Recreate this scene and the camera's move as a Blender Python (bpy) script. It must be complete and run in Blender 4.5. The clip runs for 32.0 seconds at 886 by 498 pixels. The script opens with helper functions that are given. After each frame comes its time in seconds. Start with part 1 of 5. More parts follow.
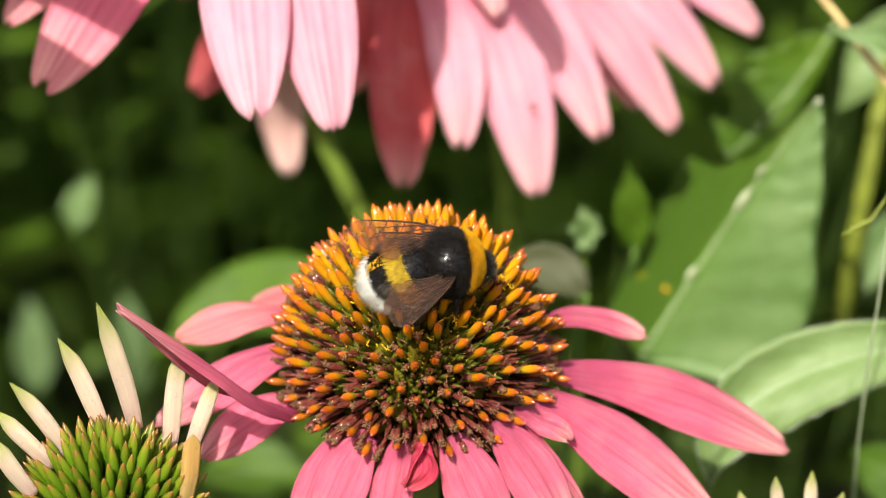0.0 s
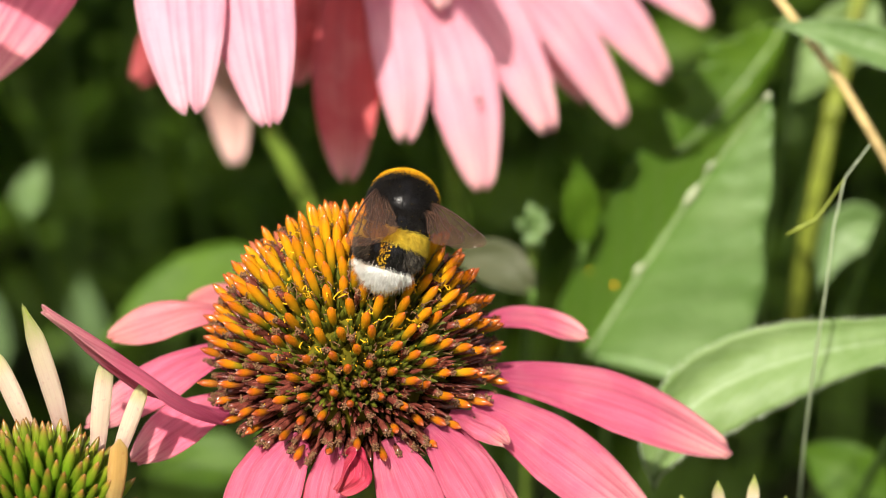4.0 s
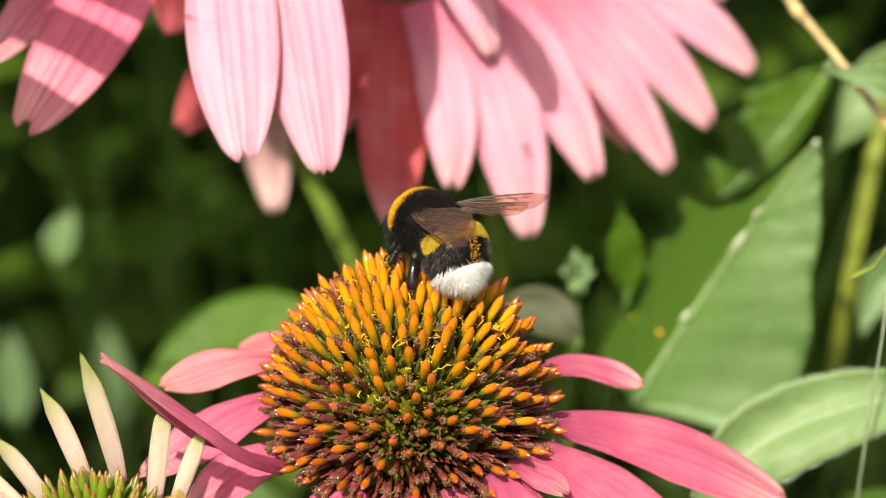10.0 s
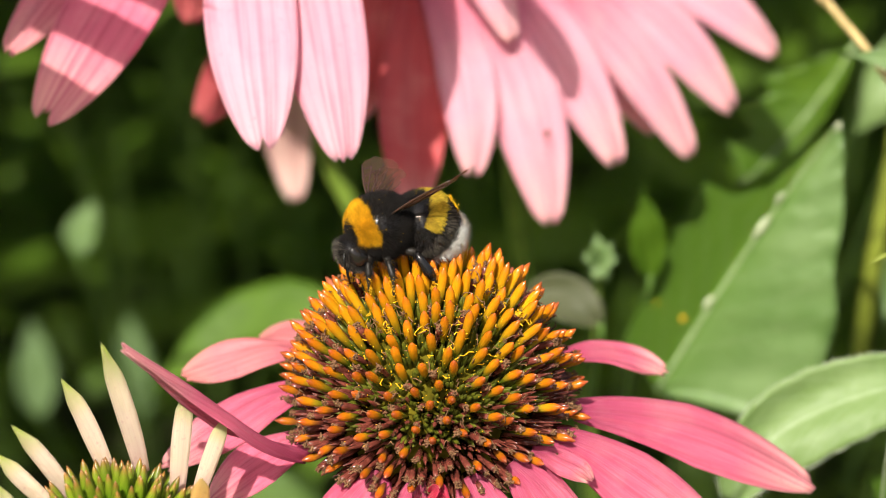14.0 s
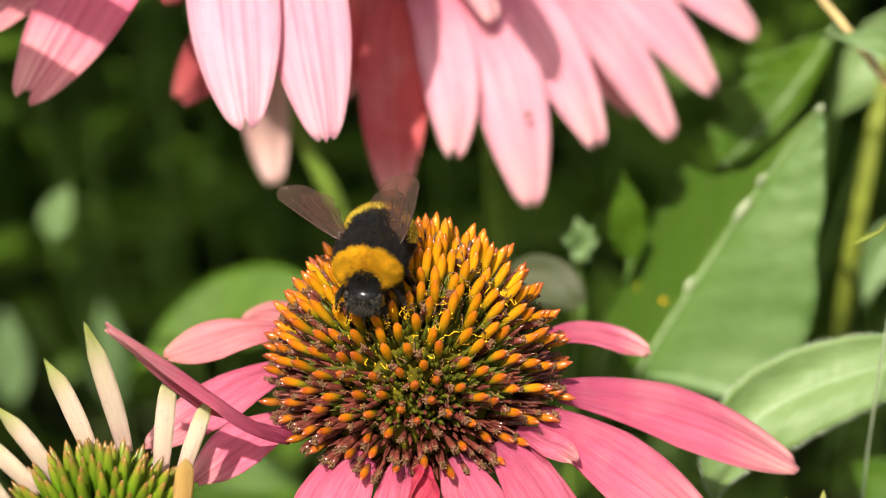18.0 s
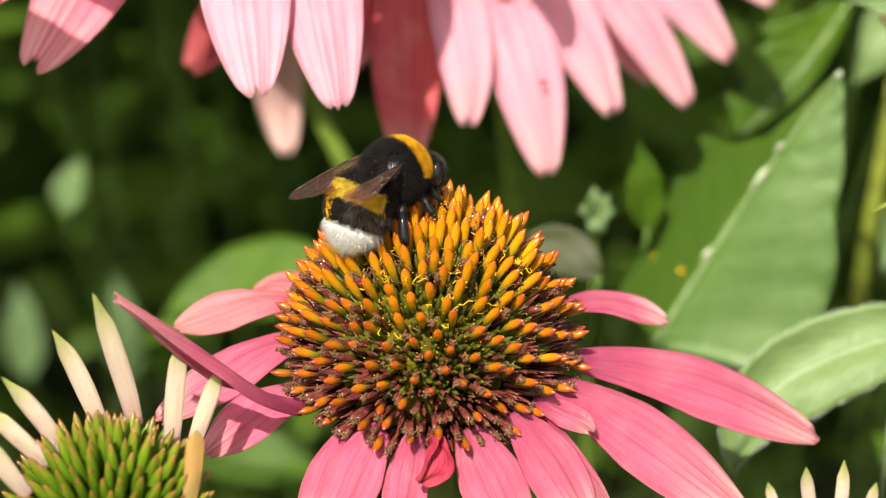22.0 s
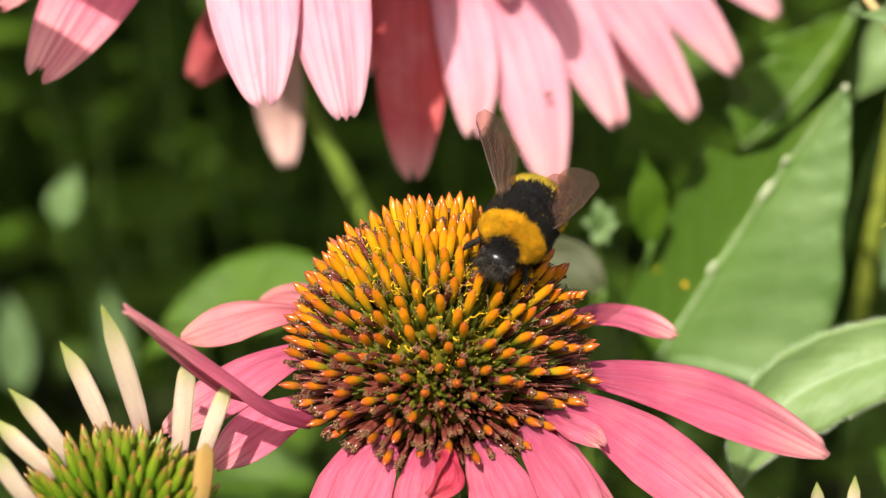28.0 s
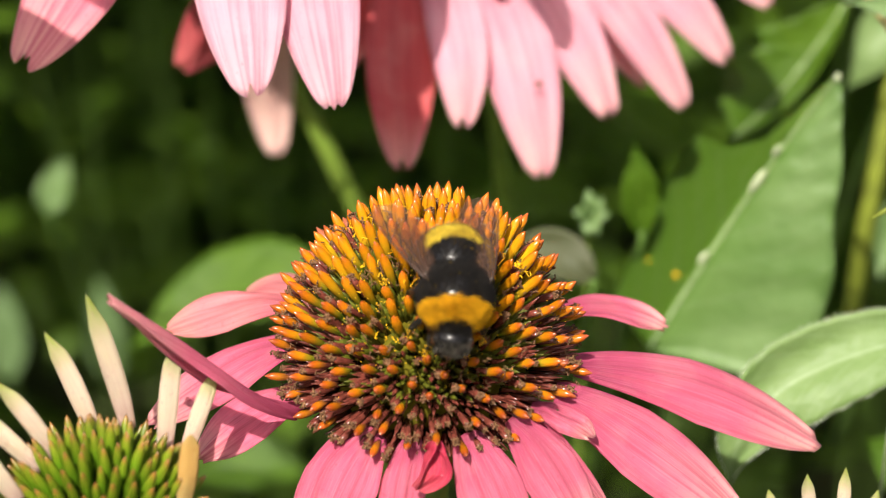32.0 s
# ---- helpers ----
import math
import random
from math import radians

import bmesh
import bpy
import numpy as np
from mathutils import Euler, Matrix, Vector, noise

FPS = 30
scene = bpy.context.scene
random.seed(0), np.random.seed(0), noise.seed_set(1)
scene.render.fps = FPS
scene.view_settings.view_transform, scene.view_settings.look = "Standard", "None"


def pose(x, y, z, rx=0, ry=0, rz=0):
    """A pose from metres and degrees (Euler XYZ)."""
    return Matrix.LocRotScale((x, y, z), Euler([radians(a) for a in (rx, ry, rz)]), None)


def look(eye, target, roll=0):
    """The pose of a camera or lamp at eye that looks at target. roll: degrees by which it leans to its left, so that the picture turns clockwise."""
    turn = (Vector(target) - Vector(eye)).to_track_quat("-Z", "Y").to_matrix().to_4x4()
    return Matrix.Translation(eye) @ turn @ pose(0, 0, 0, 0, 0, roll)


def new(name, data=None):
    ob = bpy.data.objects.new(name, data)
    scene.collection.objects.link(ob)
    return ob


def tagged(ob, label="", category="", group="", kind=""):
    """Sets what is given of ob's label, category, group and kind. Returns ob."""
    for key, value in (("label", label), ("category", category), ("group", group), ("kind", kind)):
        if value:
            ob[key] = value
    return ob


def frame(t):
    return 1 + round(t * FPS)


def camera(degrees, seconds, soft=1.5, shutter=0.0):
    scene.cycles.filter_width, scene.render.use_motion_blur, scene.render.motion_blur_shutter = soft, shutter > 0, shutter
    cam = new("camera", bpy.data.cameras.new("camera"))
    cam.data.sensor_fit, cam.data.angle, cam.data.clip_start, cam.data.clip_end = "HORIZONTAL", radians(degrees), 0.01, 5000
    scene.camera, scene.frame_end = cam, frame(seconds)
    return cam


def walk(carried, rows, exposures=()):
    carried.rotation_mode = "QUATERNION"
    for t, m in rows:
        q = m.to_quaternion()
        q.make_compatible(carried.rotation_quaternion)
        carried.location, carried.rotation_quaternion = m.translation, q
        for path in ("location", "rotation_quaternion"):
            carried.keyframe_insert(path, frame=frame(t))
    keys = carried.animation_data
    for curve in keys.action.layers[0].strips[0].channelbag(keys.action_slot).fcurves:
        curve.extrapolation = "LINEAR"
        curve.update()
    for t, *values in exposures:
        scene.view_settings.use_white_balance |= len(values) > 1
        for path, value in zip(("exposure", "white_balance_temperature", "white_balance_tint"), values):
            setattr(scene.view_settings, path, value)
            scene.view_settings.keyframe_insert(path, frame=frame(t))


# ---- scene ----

FOCUS = 0.308
cam = camera(20.0, 32.0, 1.0, 0.25)
cam.data.dof.use_dof = True
cam.data.dof.focus_distance = FOCUS
cam.data.dof.aperture_fstop = 20.0
cam.data.dof.aperture_blades = 0

walk(cam, [
    (0, pose(0.00540, -0.26870, 0.81607, 56.502, 0.148, 0.344)),
    (0.5, pose(0.00512, -0.26807, 0.81610, 56.423, 0.033, 0.346)),
    (1, pose(0.00823, -0.26780, 0.81642, 56.405, 0.090, 0.152)),
    (1.5, pose(0.00904, -0.26570, 0.81666, 56.340, -0.012, 0.005)),
    (2, pose(0.00899, -0.26461, 0.81509, 56.337, -0.099, -0.179)),
    (2.5, pose(0.00956, -0.26472, 0.81538, 56.363, -0.168, -0.123)),
    (4.5, pose(0.01015, -0.26089, 0.81482, 55.954, -0.394, -0.037)),
    (5, pose(0.00938, -0.26035, 0.81599, 56.176, -0.408, 0.033)),
    (5.5, pose(0.00867, -0.26062, 0.81696, 56.253, -0.198, 0.300)),
    (6, pose(0.00923, -0.26234, 0.81792, 56.735, -0.018, 0.209)),
    (6.5, pose(0.00906, -0.26145, 0.81677, 56.756, 0.010, 0.246)),
    (7, pose(0.00887, -0.26145, 0.81695, 56.935, -0.071, 0.245)),
    (7.5, pose(0.00783, -0.26080, 0.81549, 56.950, -0.036, 0.255)),
    (8, pose(0.00656, -0.26115, 0.81665, 57.070, -0.143, 0.303)),
    (8.5, pose(0.00621, -0.26246, 0.81780, 57.173, -0.307, 0.135)),
    (9, pose(0.00485, -0.26097, 0.81734, 57.149, -0.639, -0.117)),
    (9.5, pose(0.00489, -0.26066, 0.81505, 57.086, -0.278, -0.036)),
    (10, pose(0.00353, -0.26002, 0.81400, 57.041, -0.328, 0.084)),
    (10.5, pose(0.00233, -0.26095, 0.81406, 56.946, -0.315, 0.076)),
    (11, pose(0.00209, -0.26102, 0.81414, 57.073, -0.265, -0.062)),
    (11.5, pose(0.00188, -0.26149, 0.81503, 57.034, -0.236, -0.120)),
    (12, pose(0.00118, -0.26061, 0.81381, 57.177, -0.217, -0.129)),
    (12.5, pose(0.00152, -0.26090, 0.81486, 56.966, -0.200, -0.065)),
    (13, pose(0.00087, -0.25925, 0.81292, 57.000, -0.000, -0.000)),
    (13.5, pose(0.00220, -0.25768, 0.81282, 56.848, 0.049, 0.112)),
    (14, pose(0.00363, -0.25898, 0.81270, 56.830, 0.404, 0.210)),
    (14.5, pose(0.00212, -0.25880, 0.81249, 56.692, 0.263, 0.312)),
    (16.5, pose(0.00052, -0.26090, 0.81206, 56.774, 0.043, -0.167)),
    (17, pose(0.00038, -0.25964, 0.81154, 56.754, -0.035, -0.207)),
    (17.5, pose(0.00150, -0.25880, 0.81142, 56.712, -0.037, -0.348)),
    (18, pose(0.00159, -0.25862, 0.81096, 56.600, -0.010, -0.386)),
    (18.5, pose(0.00044, -0.25908, 0.81026, 56.462, -0.028, -0.236)),
    (19, pose(-0.00020, -0.25799, 0.80850, 56.382, 0.100, -0.375)),
    (19.5, pose(0.00016, -0.25703, 0.80786, 56.294, 0.094, -0.354)),
    (20, pose(-0.00146, -0.25679, 0.80814, 56.198, -0.052, -0.126)),
    (20.5, pose(-0.00072, -0.25789, 0.80929, 56.079, -0.057, -0.163)),
    (21, pose(-0.00111, -0.25719, 0.80798, 56.159, 0.076, -0.271)),
    (21.5, pose(0.00014, -0.25620, 0.80691, 56.171, 0.173, -0.321)),
    (22, pose(0.00191, -0.25515, 0.80755, 56.046, 0.409, -0.217)),
    (22.5, pose(0.00402, -0.25354, 0.80703, 55.997, 0.334, -0.414)),
    (23, pose(0.00472, -0.25159, 0.80762, 55.867, 0.354, -0.407)),
    (23.5, pose(0.00507, -0.25229, 0.80708, 55.655, 0.330, -0.376)),
    (24, pose(0.00278, -0.25214, 0.80678, 55.591, 0.382, -0.301)),
    (24.5, pose(0.00279, -0.25149, 0.80599, 55.684, 0.626, -0.214)),
    (25, pose(0.00262, -0.25192, 0.80564, 55.757, 0.289, -0.362)),
    (25.5, pose(0.00101, -0.25182, 0.80625, 55.903, 0.190, -0.204)),
    (26, pose(-0.00000, -0.25148, 0.80532, 55.991, 0.196, -0.382)),
    (26.5, pose(-0.00057, -0.25269, 0.80598, 56.079, 0.151, -0.305)),
    (28.5, pose(-0.00160, -0.25338, 0.80598, 56.413, -0.067, -0.461)),
    (29, pose(-0.00213, -0.25327, 0.80614, 56.340, -0.187, -0.399)),
    (29.5, pose(-0.00283, -0.25359, 0.80579, 56.339, -0.127, -0.422)),
    (30, pose(-0.00256, -0.25373, 0.80500, 56.434, -0.068, -0.489)),
    (30.5, pose(-0.00234, -0.25297, 0.80553, 56.365, -0.257, -0.428)),
    (31, pose(-0.00178, -0.25295, 0.80577, 56.375, -0.160, -0.496)),
    (31.5, pose(-0.00090, -0.25225, 0.80570, 56.131, -0.275, -0.402)),
    (32, pose(-0.00045, -0.25130, 0.80485, 56.120, -0.097, -0.463)),
])

# ---- light ----
SUN_DIR = Vector((-0.17, -0.53, 0.83)).normalized()
world = bpy.data.worlds.new("garden_sky")
scene.world = world
world.use_nodes = True
wn = world.node_tree
sky = wn.nodes.new("ShaderNodeTexSky")
sky.sky_type = "NISHITA"
sky.sun_disc = False
sky.sun_elevation = math.asin(SUN_DIR.z)
sky.sun_rotation = math.atan2(SUN_DIR.x, SUN_DIR.y)
sky.dust_density, sky.ozone_density = 6.0, 0.3
wn.links.new(sky.outputs[0], wn.nodes["Background"].inputs[0])
wn.nodes["Background"].inputs[1].default_value = 0.088
sun = new("sun", bpy.data.lights.new("sun", "SUN"))
sun.data.energy, sun.data.angle, sun.data.color = 4.75, radians(0.53), (1.0, 0.955, 0.855)
sun.matrix_world = look(SUN_DIR * 5, (0, 0, 0))
scene.view_settings.exposure = 0.65

# ---- helpers of this scene: all shapes in millimetres from the middle of the flower's cone ----
MM = 0.001
MID = Vector((0, 0, 0.62))
rng = random.Random(7)
org = {}


def V(*a):
    return Vector(a)


def thing(name, base, label, category, group="", kind=""):
    ob = new(name)
    ob.location = MID + Vector(base) * MM
    ob.empty_display_size = 0.005
    org[ob.name] = Vector(base)
    return tagged(ob, label, category, group, kind)


def mesh_of(name, verts, faces, uvs=None, smooth=True):
    me = bpy.data.meshes.new(name)
    me.from_pydata(verts, [], faces)
    if uvs is not None:
        layer = me.uv_layers.new(name="UVMap")
        index = np.zeros(len(me.loops), dtype=np.int32)
        me.loops.foreach_get("vertex_index", index)
        layer.data.foreach_set("uv", np.asarray(uvs, dtype=np.float32)[index].ravel())
    if smooth:
        me.polygons.foreach_set("use_smooth", [True] * len(me.polygons))
    me.update()
    return me


def part(name, shape, material, parent, label="", local=False, kind=""):
    """One mesh under a thing or a part. shape: (verts, faces[, uvs]) in millimetres."""
    verts, faces = shape[0], shape[1]
    base = Vector((0, 0, 0)) if local else org[parent.name]
    me = mesh_of(name, [tuple((Vector(v) - base) * MM) for v in verts], faces, shape[2] if len(shape) > 2 else None)
    me.materials.append(material)
    ob = new(name, me)
    ob.parent = parent
    org[ob.name] = base
    return tagged(ob, label, kind=kind)


def shared(name, me, m, parent):
    """A piece on a shared mesh, at the pose m in its parent's space."""
    ob = new(name, me)
    ob.parent = parent
    ob.matrix_basis = m
    return ob


def join(shapes):
    verts, faces, uvs = [], [], []
    for s in shapes:
        n = len(verts)
        verts += list(s[0])
        faces += [tuple(i + n for i in f) for f in s[1]]
        uvs += list(s[2]) if len(s) > 2 else [(0, 0)] * len(s[0])
    return verts, faces, uvs


def bez(a, b, c, s):
    return a * (1 - s) ** 2 + b * (2 * s * (1 - s)) + c * s * s


def bez_way(a, b, c, s):
    return ((b - a) * (1 - s) + (c - b) * s).normalized()


def tube(points, radii, sides=8, closed=True):
    """A round tube through points, with UVs round and along it."""
    points = [Vector(p) for p in points]
    verts, faces, uvs = [], [], []
    side = None
    for i, p in enumerate(points):
        way = (points[min(i + 1, len(points) - 1)] - points[max(i - 1, 0)]).normalized()
        if side is None:
            side = way.orthogonal().normalized()
        side = (side - way * side.dot(way)).normalized()
        other = way.cross(side)
        for k in range(sides):
            a = 2 * math.pi * k / sides
            verts.append(p + (side * math.cos(a) + other * math.sin(a)) * radii[i])
            uvs.append((k / sides, i / (len(points) - 1)))
    for i in range(len(points) - 1):
        for k in range(sides):
            faces.append((i * sides + k, i * sides + (k + 1) % sides, (i + 1) * sides + (k + 1) % sides, (i + 1) * sides + k))
    if closed:
        faces.append(tuple(range(sides))[::-1])
        faces.append(tuple(range(len(verts) - sides, len(verts))))
    return verts, faces, uvs


def curve_tube(a, b, c, r0, r1, n=12, sides=8):
    a, b, c = Vector(a), Vector(b), Vector(c)
    return tube([bez(a, b, c, i / n) for i in range(n + 1)], [r0 + (r1 - r0) * i / n for i in range(n + 1)], sides)


def blade(base, ctrl, tip, width, up, profile, nu=22, nv=10, thick=0.3, cup=0.2, ridge=0.0, wave=0.0, twist=0.0, notch=0.0, notch_at=0.3, saw=0.0, seed=0, fold=0.0):
    """A thin curved petal or leaf with two faces and an edge; UV: across, along."""
    a, b, c, up = Vector(base), Vector(ctrl), Vector(tip), Vector(up)
    top, low, uvs = [], [], []
    for i in range(nu + 1):
        s = i / nu
        for j in range(nv + 1):
            v = 2 * j / nv - 1
            q = s * (1 - (0.05 * v * v + notch * math.exp(-((abs(v) - notch_at) / 0.14) ** 2)) * s * s)
            way = bez_way(a, b, c, q)
            side = way.cross(up).normalized()
            side.rotate(Matrix.Rotation(radians(twist) * min(1.0, q * 2.0), 3, way))
            nrm = side.cross(way)
            w = width / 2 * profile(s)
            if saw:
                w *= 1 + saw * ((s * 13) % 1.0 - 0.5) * abs(v) ** 3
            fresh = noise.noise(Vector((s * 2.2, v * 1.1, seed * 3.7)))
            lift = -cup * w * v * v + ridge * math.cos(v * 7.0) * (0.3 + s) + wave * fresh + fold * w * abs(v)
            p = bez(a, b, c, q) + side * (w * v) + nrm * lift
            top.append(p)
            low.append(p - nrm * thick * (1 - 0.75 * v * v) * (1 - 0.5 * s))
            uvs.append((j / nv, s))
    n = nv + 1
    faces = []
    m = len(top)
    for i in range(nu):
        for j in range(nv):
            k = i * n + j
            faces.append((k, k + 1, k + n + 1, k + n))
            faces.append((m + k, m + k + n, m + k + n + 1, m + k + 1))
    rim = [j for j in range(nv)] + [i * n + nv for i in range(nu)] + [nu * n + j for j in range(nv, 0, -1)] + [i * n for i in range(nu, 0, -1)]
    for k, q in zip(rim, rim[1:] + rim[:1]):
        faces.append((q, k, m + k, m + q))
    return top + low, faces, uvs + uvs


def egg(centre, semi, pitch=0.0, n=20, m=28):
    verts, faces = [], []
    rot = Matrix.Rotation(radians(pitch), 3, "Y")
    for i in range(n + 1):
        a = math.pi * i / n
        for j in range(m):
            b = 2 * math.pi * j / m
            v = V(math.cos(a) * semi[0], math.sin(a) * math.cos(b) * semi[1], math.sin(a) * math.sin(b) * semi[2])
            verts.append(rot @ v + Vector(centre))
    for i in range(n):
        for j in range(m):
            faces.append((i * m + j, i * m + (j + 1) % m, (i + 1) * m + (j + 1) % m, (i + 1) * m + j))
    return verts, faces


def petal_profile(s):
    grow = 0.34 + 0.66 * min(1.0, s / 0.5) ** 0.8
    return grow * (1 - 0.62 * max(0.0, (s - 0.58) / 0.42) ** 2.2)


def broad_profile(s):
    grow = 0.62 + 0.38 * min(1.0, s / 0.45) ** 0.8
    return grow * (1 - 0.58 * max(0.0, (s - 0.5) / 0.5) ** 2.3)


def leaf_profile(s):
    return max(0.02, math.sin(math.pi * min(1.0, (s + 0.02)) ** 0.75) ** 0.9)


# ---- materials ----
def material(name, rough=0.5, spec=0.5):
    m = bpy.data.materials.new(name)
    m.use_nodes = True
    b = m.node_tree.nodes["Principled BSDF"]
    b.inputs["Roughness"].default_value = rough
    b.inputs["Specular IOR Level"].default_value = spec
    return m, m.node_tree, b


def node(t, kind, **values):
    n = t.nodes.new(kind)
    for k, v in values.items():
        n.inputs[k.replace("_", " ")].default_value = v
    return n


def ramp(t, source, stops):
    r = t.nodes.new("ShaderNodeValToRGB")
    e = r.color_ramp.elements
    while len(e) < len(stops):
        e.new(0.5)
    for x, (pos, col) in zip(e, stops):
        x.position, x.color = pos, (*col, 1)
    t.links.new(source, r.inputs[0])
    return r.outputs[0]


def mixed(t, a, b, factor, kind="MIX"):
    m = t.nodes.new("ShaderNodeMix")
    m.data_type, m.blend_type = "RGBA", kind
    for value, slot in ((factor, 0), (a, 6), (b, 7)):
        if isinstance(value, (float, int)):
            m.inputs[slot].default_value = value
        elif isinstance(value, tuple):
            m.inputs[slot].default_value = (*value, 1)
        else:
            t.links.new(value, m.inputs[slot])
    return m.outputs[2]


def bump(t, b, height, strength=0.3, distance=0.0002):
    n = node(t, "ShaderNodeBump", Strength=strength, Distance=distance)
    t.links.new(height, n.inputs["Height"])
    t.links.new(n.outputs[0], b.inputs["Normal"])


def stretched(t, coord, scale, noise_scale, detail=4.0):
    mp = t.nodes.new("ShaderNodeMapping")
    mp.inputs["Scale"].default_value = scale
    t.links.new(coord, mp.inputs[0])
    n = node(t, "ShaderNodeTexNoise", Scale=noise_scale, Detail=detail)
    t.links.new(mp.outputs[0], n.inputs["Vector"])
    return n.outputs["Fac"]


def through_light(t, b, colour, share):
    """Thin tissue: part of the light passes through it."""
    tr = t.nodes.new("ShaderNodeBsdfTranslucent")
    if isinstance(colour, tuple):
        tr.inputs[0].default_value = (*colour, 1)
    else:
        t.links.new(colour, tr.inputs[0])
    mx = t.nodes.new("ShaderNodeMixShader")
    mx.inputs[0].default_value = share
    t.links.new(b.outputs[0], mx.inputs[1])
    t.links.new(tr.outputs[0], mx.inputs[2])
    t.links.new(mx.outputs[0], t.nodes["Material Output"].inputs[0])


def petal_material(name, base, middle, tip, share=0.38, stops=(0.35, 0.7, 1.0), vein=1.0, rough=0.5):
    m, t, b = material(name, rough, 0.35)
    tc = t.nodes.new("ShaderNodeTexCoord")
    info = t.nodes.new("ShaderNodeObjectInfo")
    sep = t.nodes.new("ShaderNodeSeparateXYZ")
    t.links.new(tc.outputs["UV"], sep.inputs[0])
    along = ramp(t, sep.outputs[1], [(0.0, base), (stops[0], middle), (stops[1], middle), (stops[2], tip)])
    veins = stretched(t, tc.outputs["UV"], (1.0, 0.06, 1.0), 13.0, 4.0)
    patch = stretched(t, tc.outputs["Object"], (1, 1, 1), 160.0, 5.0)
    fine = stretched(t, tc.outputs["UV"], (1.0, 0.05, 1.0), 75.0, 4.0)
    speck = stretched(t, tc.outputs["Object"], (1, 1, 1), 1500.0, 3.0)
    dark = tuple(x * y for x, y in zip(middle, (0.78, 0.56, 0.62)))
    col = mixed(t, along, dark, ramp(t, veins, [(0.45, (0, 0, 0)), (0.62, (0.75 * vein, 0.75 * vein, 0.75 * vein))]))
    light = tuple(min(0.95, x * 0.9 + 0.14) for x in middle)
    col = mixed(t, col, light, ramp(t, fine, [(0.48, (0, 0, 0)), (0.68, (0.5, 0.5, 0.5))]))
    col = mixed(t, col, dark, ramp(t, speck, [(0.62, (0, 0, 0)), (0.75, (0.5, 0.5, 0.5))]))
    pale = tuple(min(0.95, x * 1.05 + 0.06) for x in tip)
    col = mixed(t, col, pale, ramp(t, patch, [(0.5, (0, 0, 0)), (0.75, (0.2, 0.2, 0.2))]))
    hue = t.nodes.new("ShaderNodeHueSaturation")
    rnd = t.nodes.new("ShaderNodeMapRange")
    t.links.new(info.outputs["Random"], rnd.inputs[0])
    rnd.inputs[3].default_value, rnd.inputs[4].default_value = 0.9, 1.08
    t.links.new(rnd.outputs[0], hue.inputs["Value"])
    t.links.new(col, hue.inputs["Color"])
    t.links.new(hue.outputs[0], b.inputs["Base Color"])
    bump(t, b, mixed(t, veins, fine, 0.45), 0.8, 0.0007)
    through_light(t, b, hue.outputs[0], share)
    return m


def leaf_material(name, light, dark, vein, share=0.25, rough=0.5, ribs=1.0, shaded_half=None):
    m, t, b = material(name, rough, 0.35)
    tc = t.nodes.new("ShaderNodeTexCoord")
    sep = t.nodes.new("ShaderNodeSeparateXYZ")
    t.links.new(tc.outputs["UV"], sep.inputs[0])
    patch = stretched(t, tc.outputs["Object"], (1, 1, 1), 90.0, 5.0)
    fine = stretched(t, tc.outputs["Object"], (1, 1, 1), 900.0, 2.0)
    col = mixed(t, dark, light, ramp(t, patch, [(0.35, (0, 0, 0)), (0.65, (1, 1, 1))]))
    # a darker tone paints one half as turned away from the sun
    if shaded_half:
        col = mixed(t, col, shaded_half, ramp(t, sep.outputs[0], [(0.0, (0.95, 0.95, 0.95)), (0.46, (0.9, 0.9, 0.9)), (0.53, (0.35, 0.35, 0.35)), (0.7, (0, 0, 0))]))
    # midrib and side veins that run slanting to the edge
    off = t.nodes.new("ShaderNodeMath")
    off.operation, off.inputs[1].default_value = "SUBTRACT", 0.5
    t.links.new(sep.outputs[0], off.inputs[0])
    mag = t.nodes.new("ShaderNodeMath")
    mag.operation = "ABSOLUTE"
    t.links.new(off.outputs[0], mag.inputs[0])
    slant = t.nodes.new("ShaderNodeMath")
    slant.operation, slant.inputs[1].default_value = "MULTIPLY_ADD", -0.55
    t.links.new(mag.outputs[0], slant.inputs[0])
    t.links.new(sep.outputs[1], slant.inputs[2])
    rep = t.nodes.new("ShaderNodeMath")
    rep.operation, rep.inputs[1].default_value = "PINGPONG", 0.055
    t.links.new(slant.outputs[0], rep.inputs[0])
    line = ramp(t, rep.outputs[0], [(0.0, (0.22, 0.22, 0.22)), (0.012, (0, 0, 0))])
    rib = ramp(t, mag.outputs[0], [(0.0, (0.9 * ribs, 0.9 * ribs, 0.9 * ribs)), (0.03, (0, 0, 0))])
    col = mixed(t, col, vein, line)
    col = mixed(t, col, vein, rib)
    t.links.new(col, b.inputs["Base Color"])
    pucker = stretched(t, tc.outputs["Object"], (1, 1, 1), 330.0, 4.0)
    height = mixed(t, mixed(t, fine, line, 0.5), pucker, 0.6)
    bump(t, b, height, 0.7, 0.001)
    through_light(t, b, mixed(t, col, (0.25, 0.4, 0.04), 0.4), share)
    return m


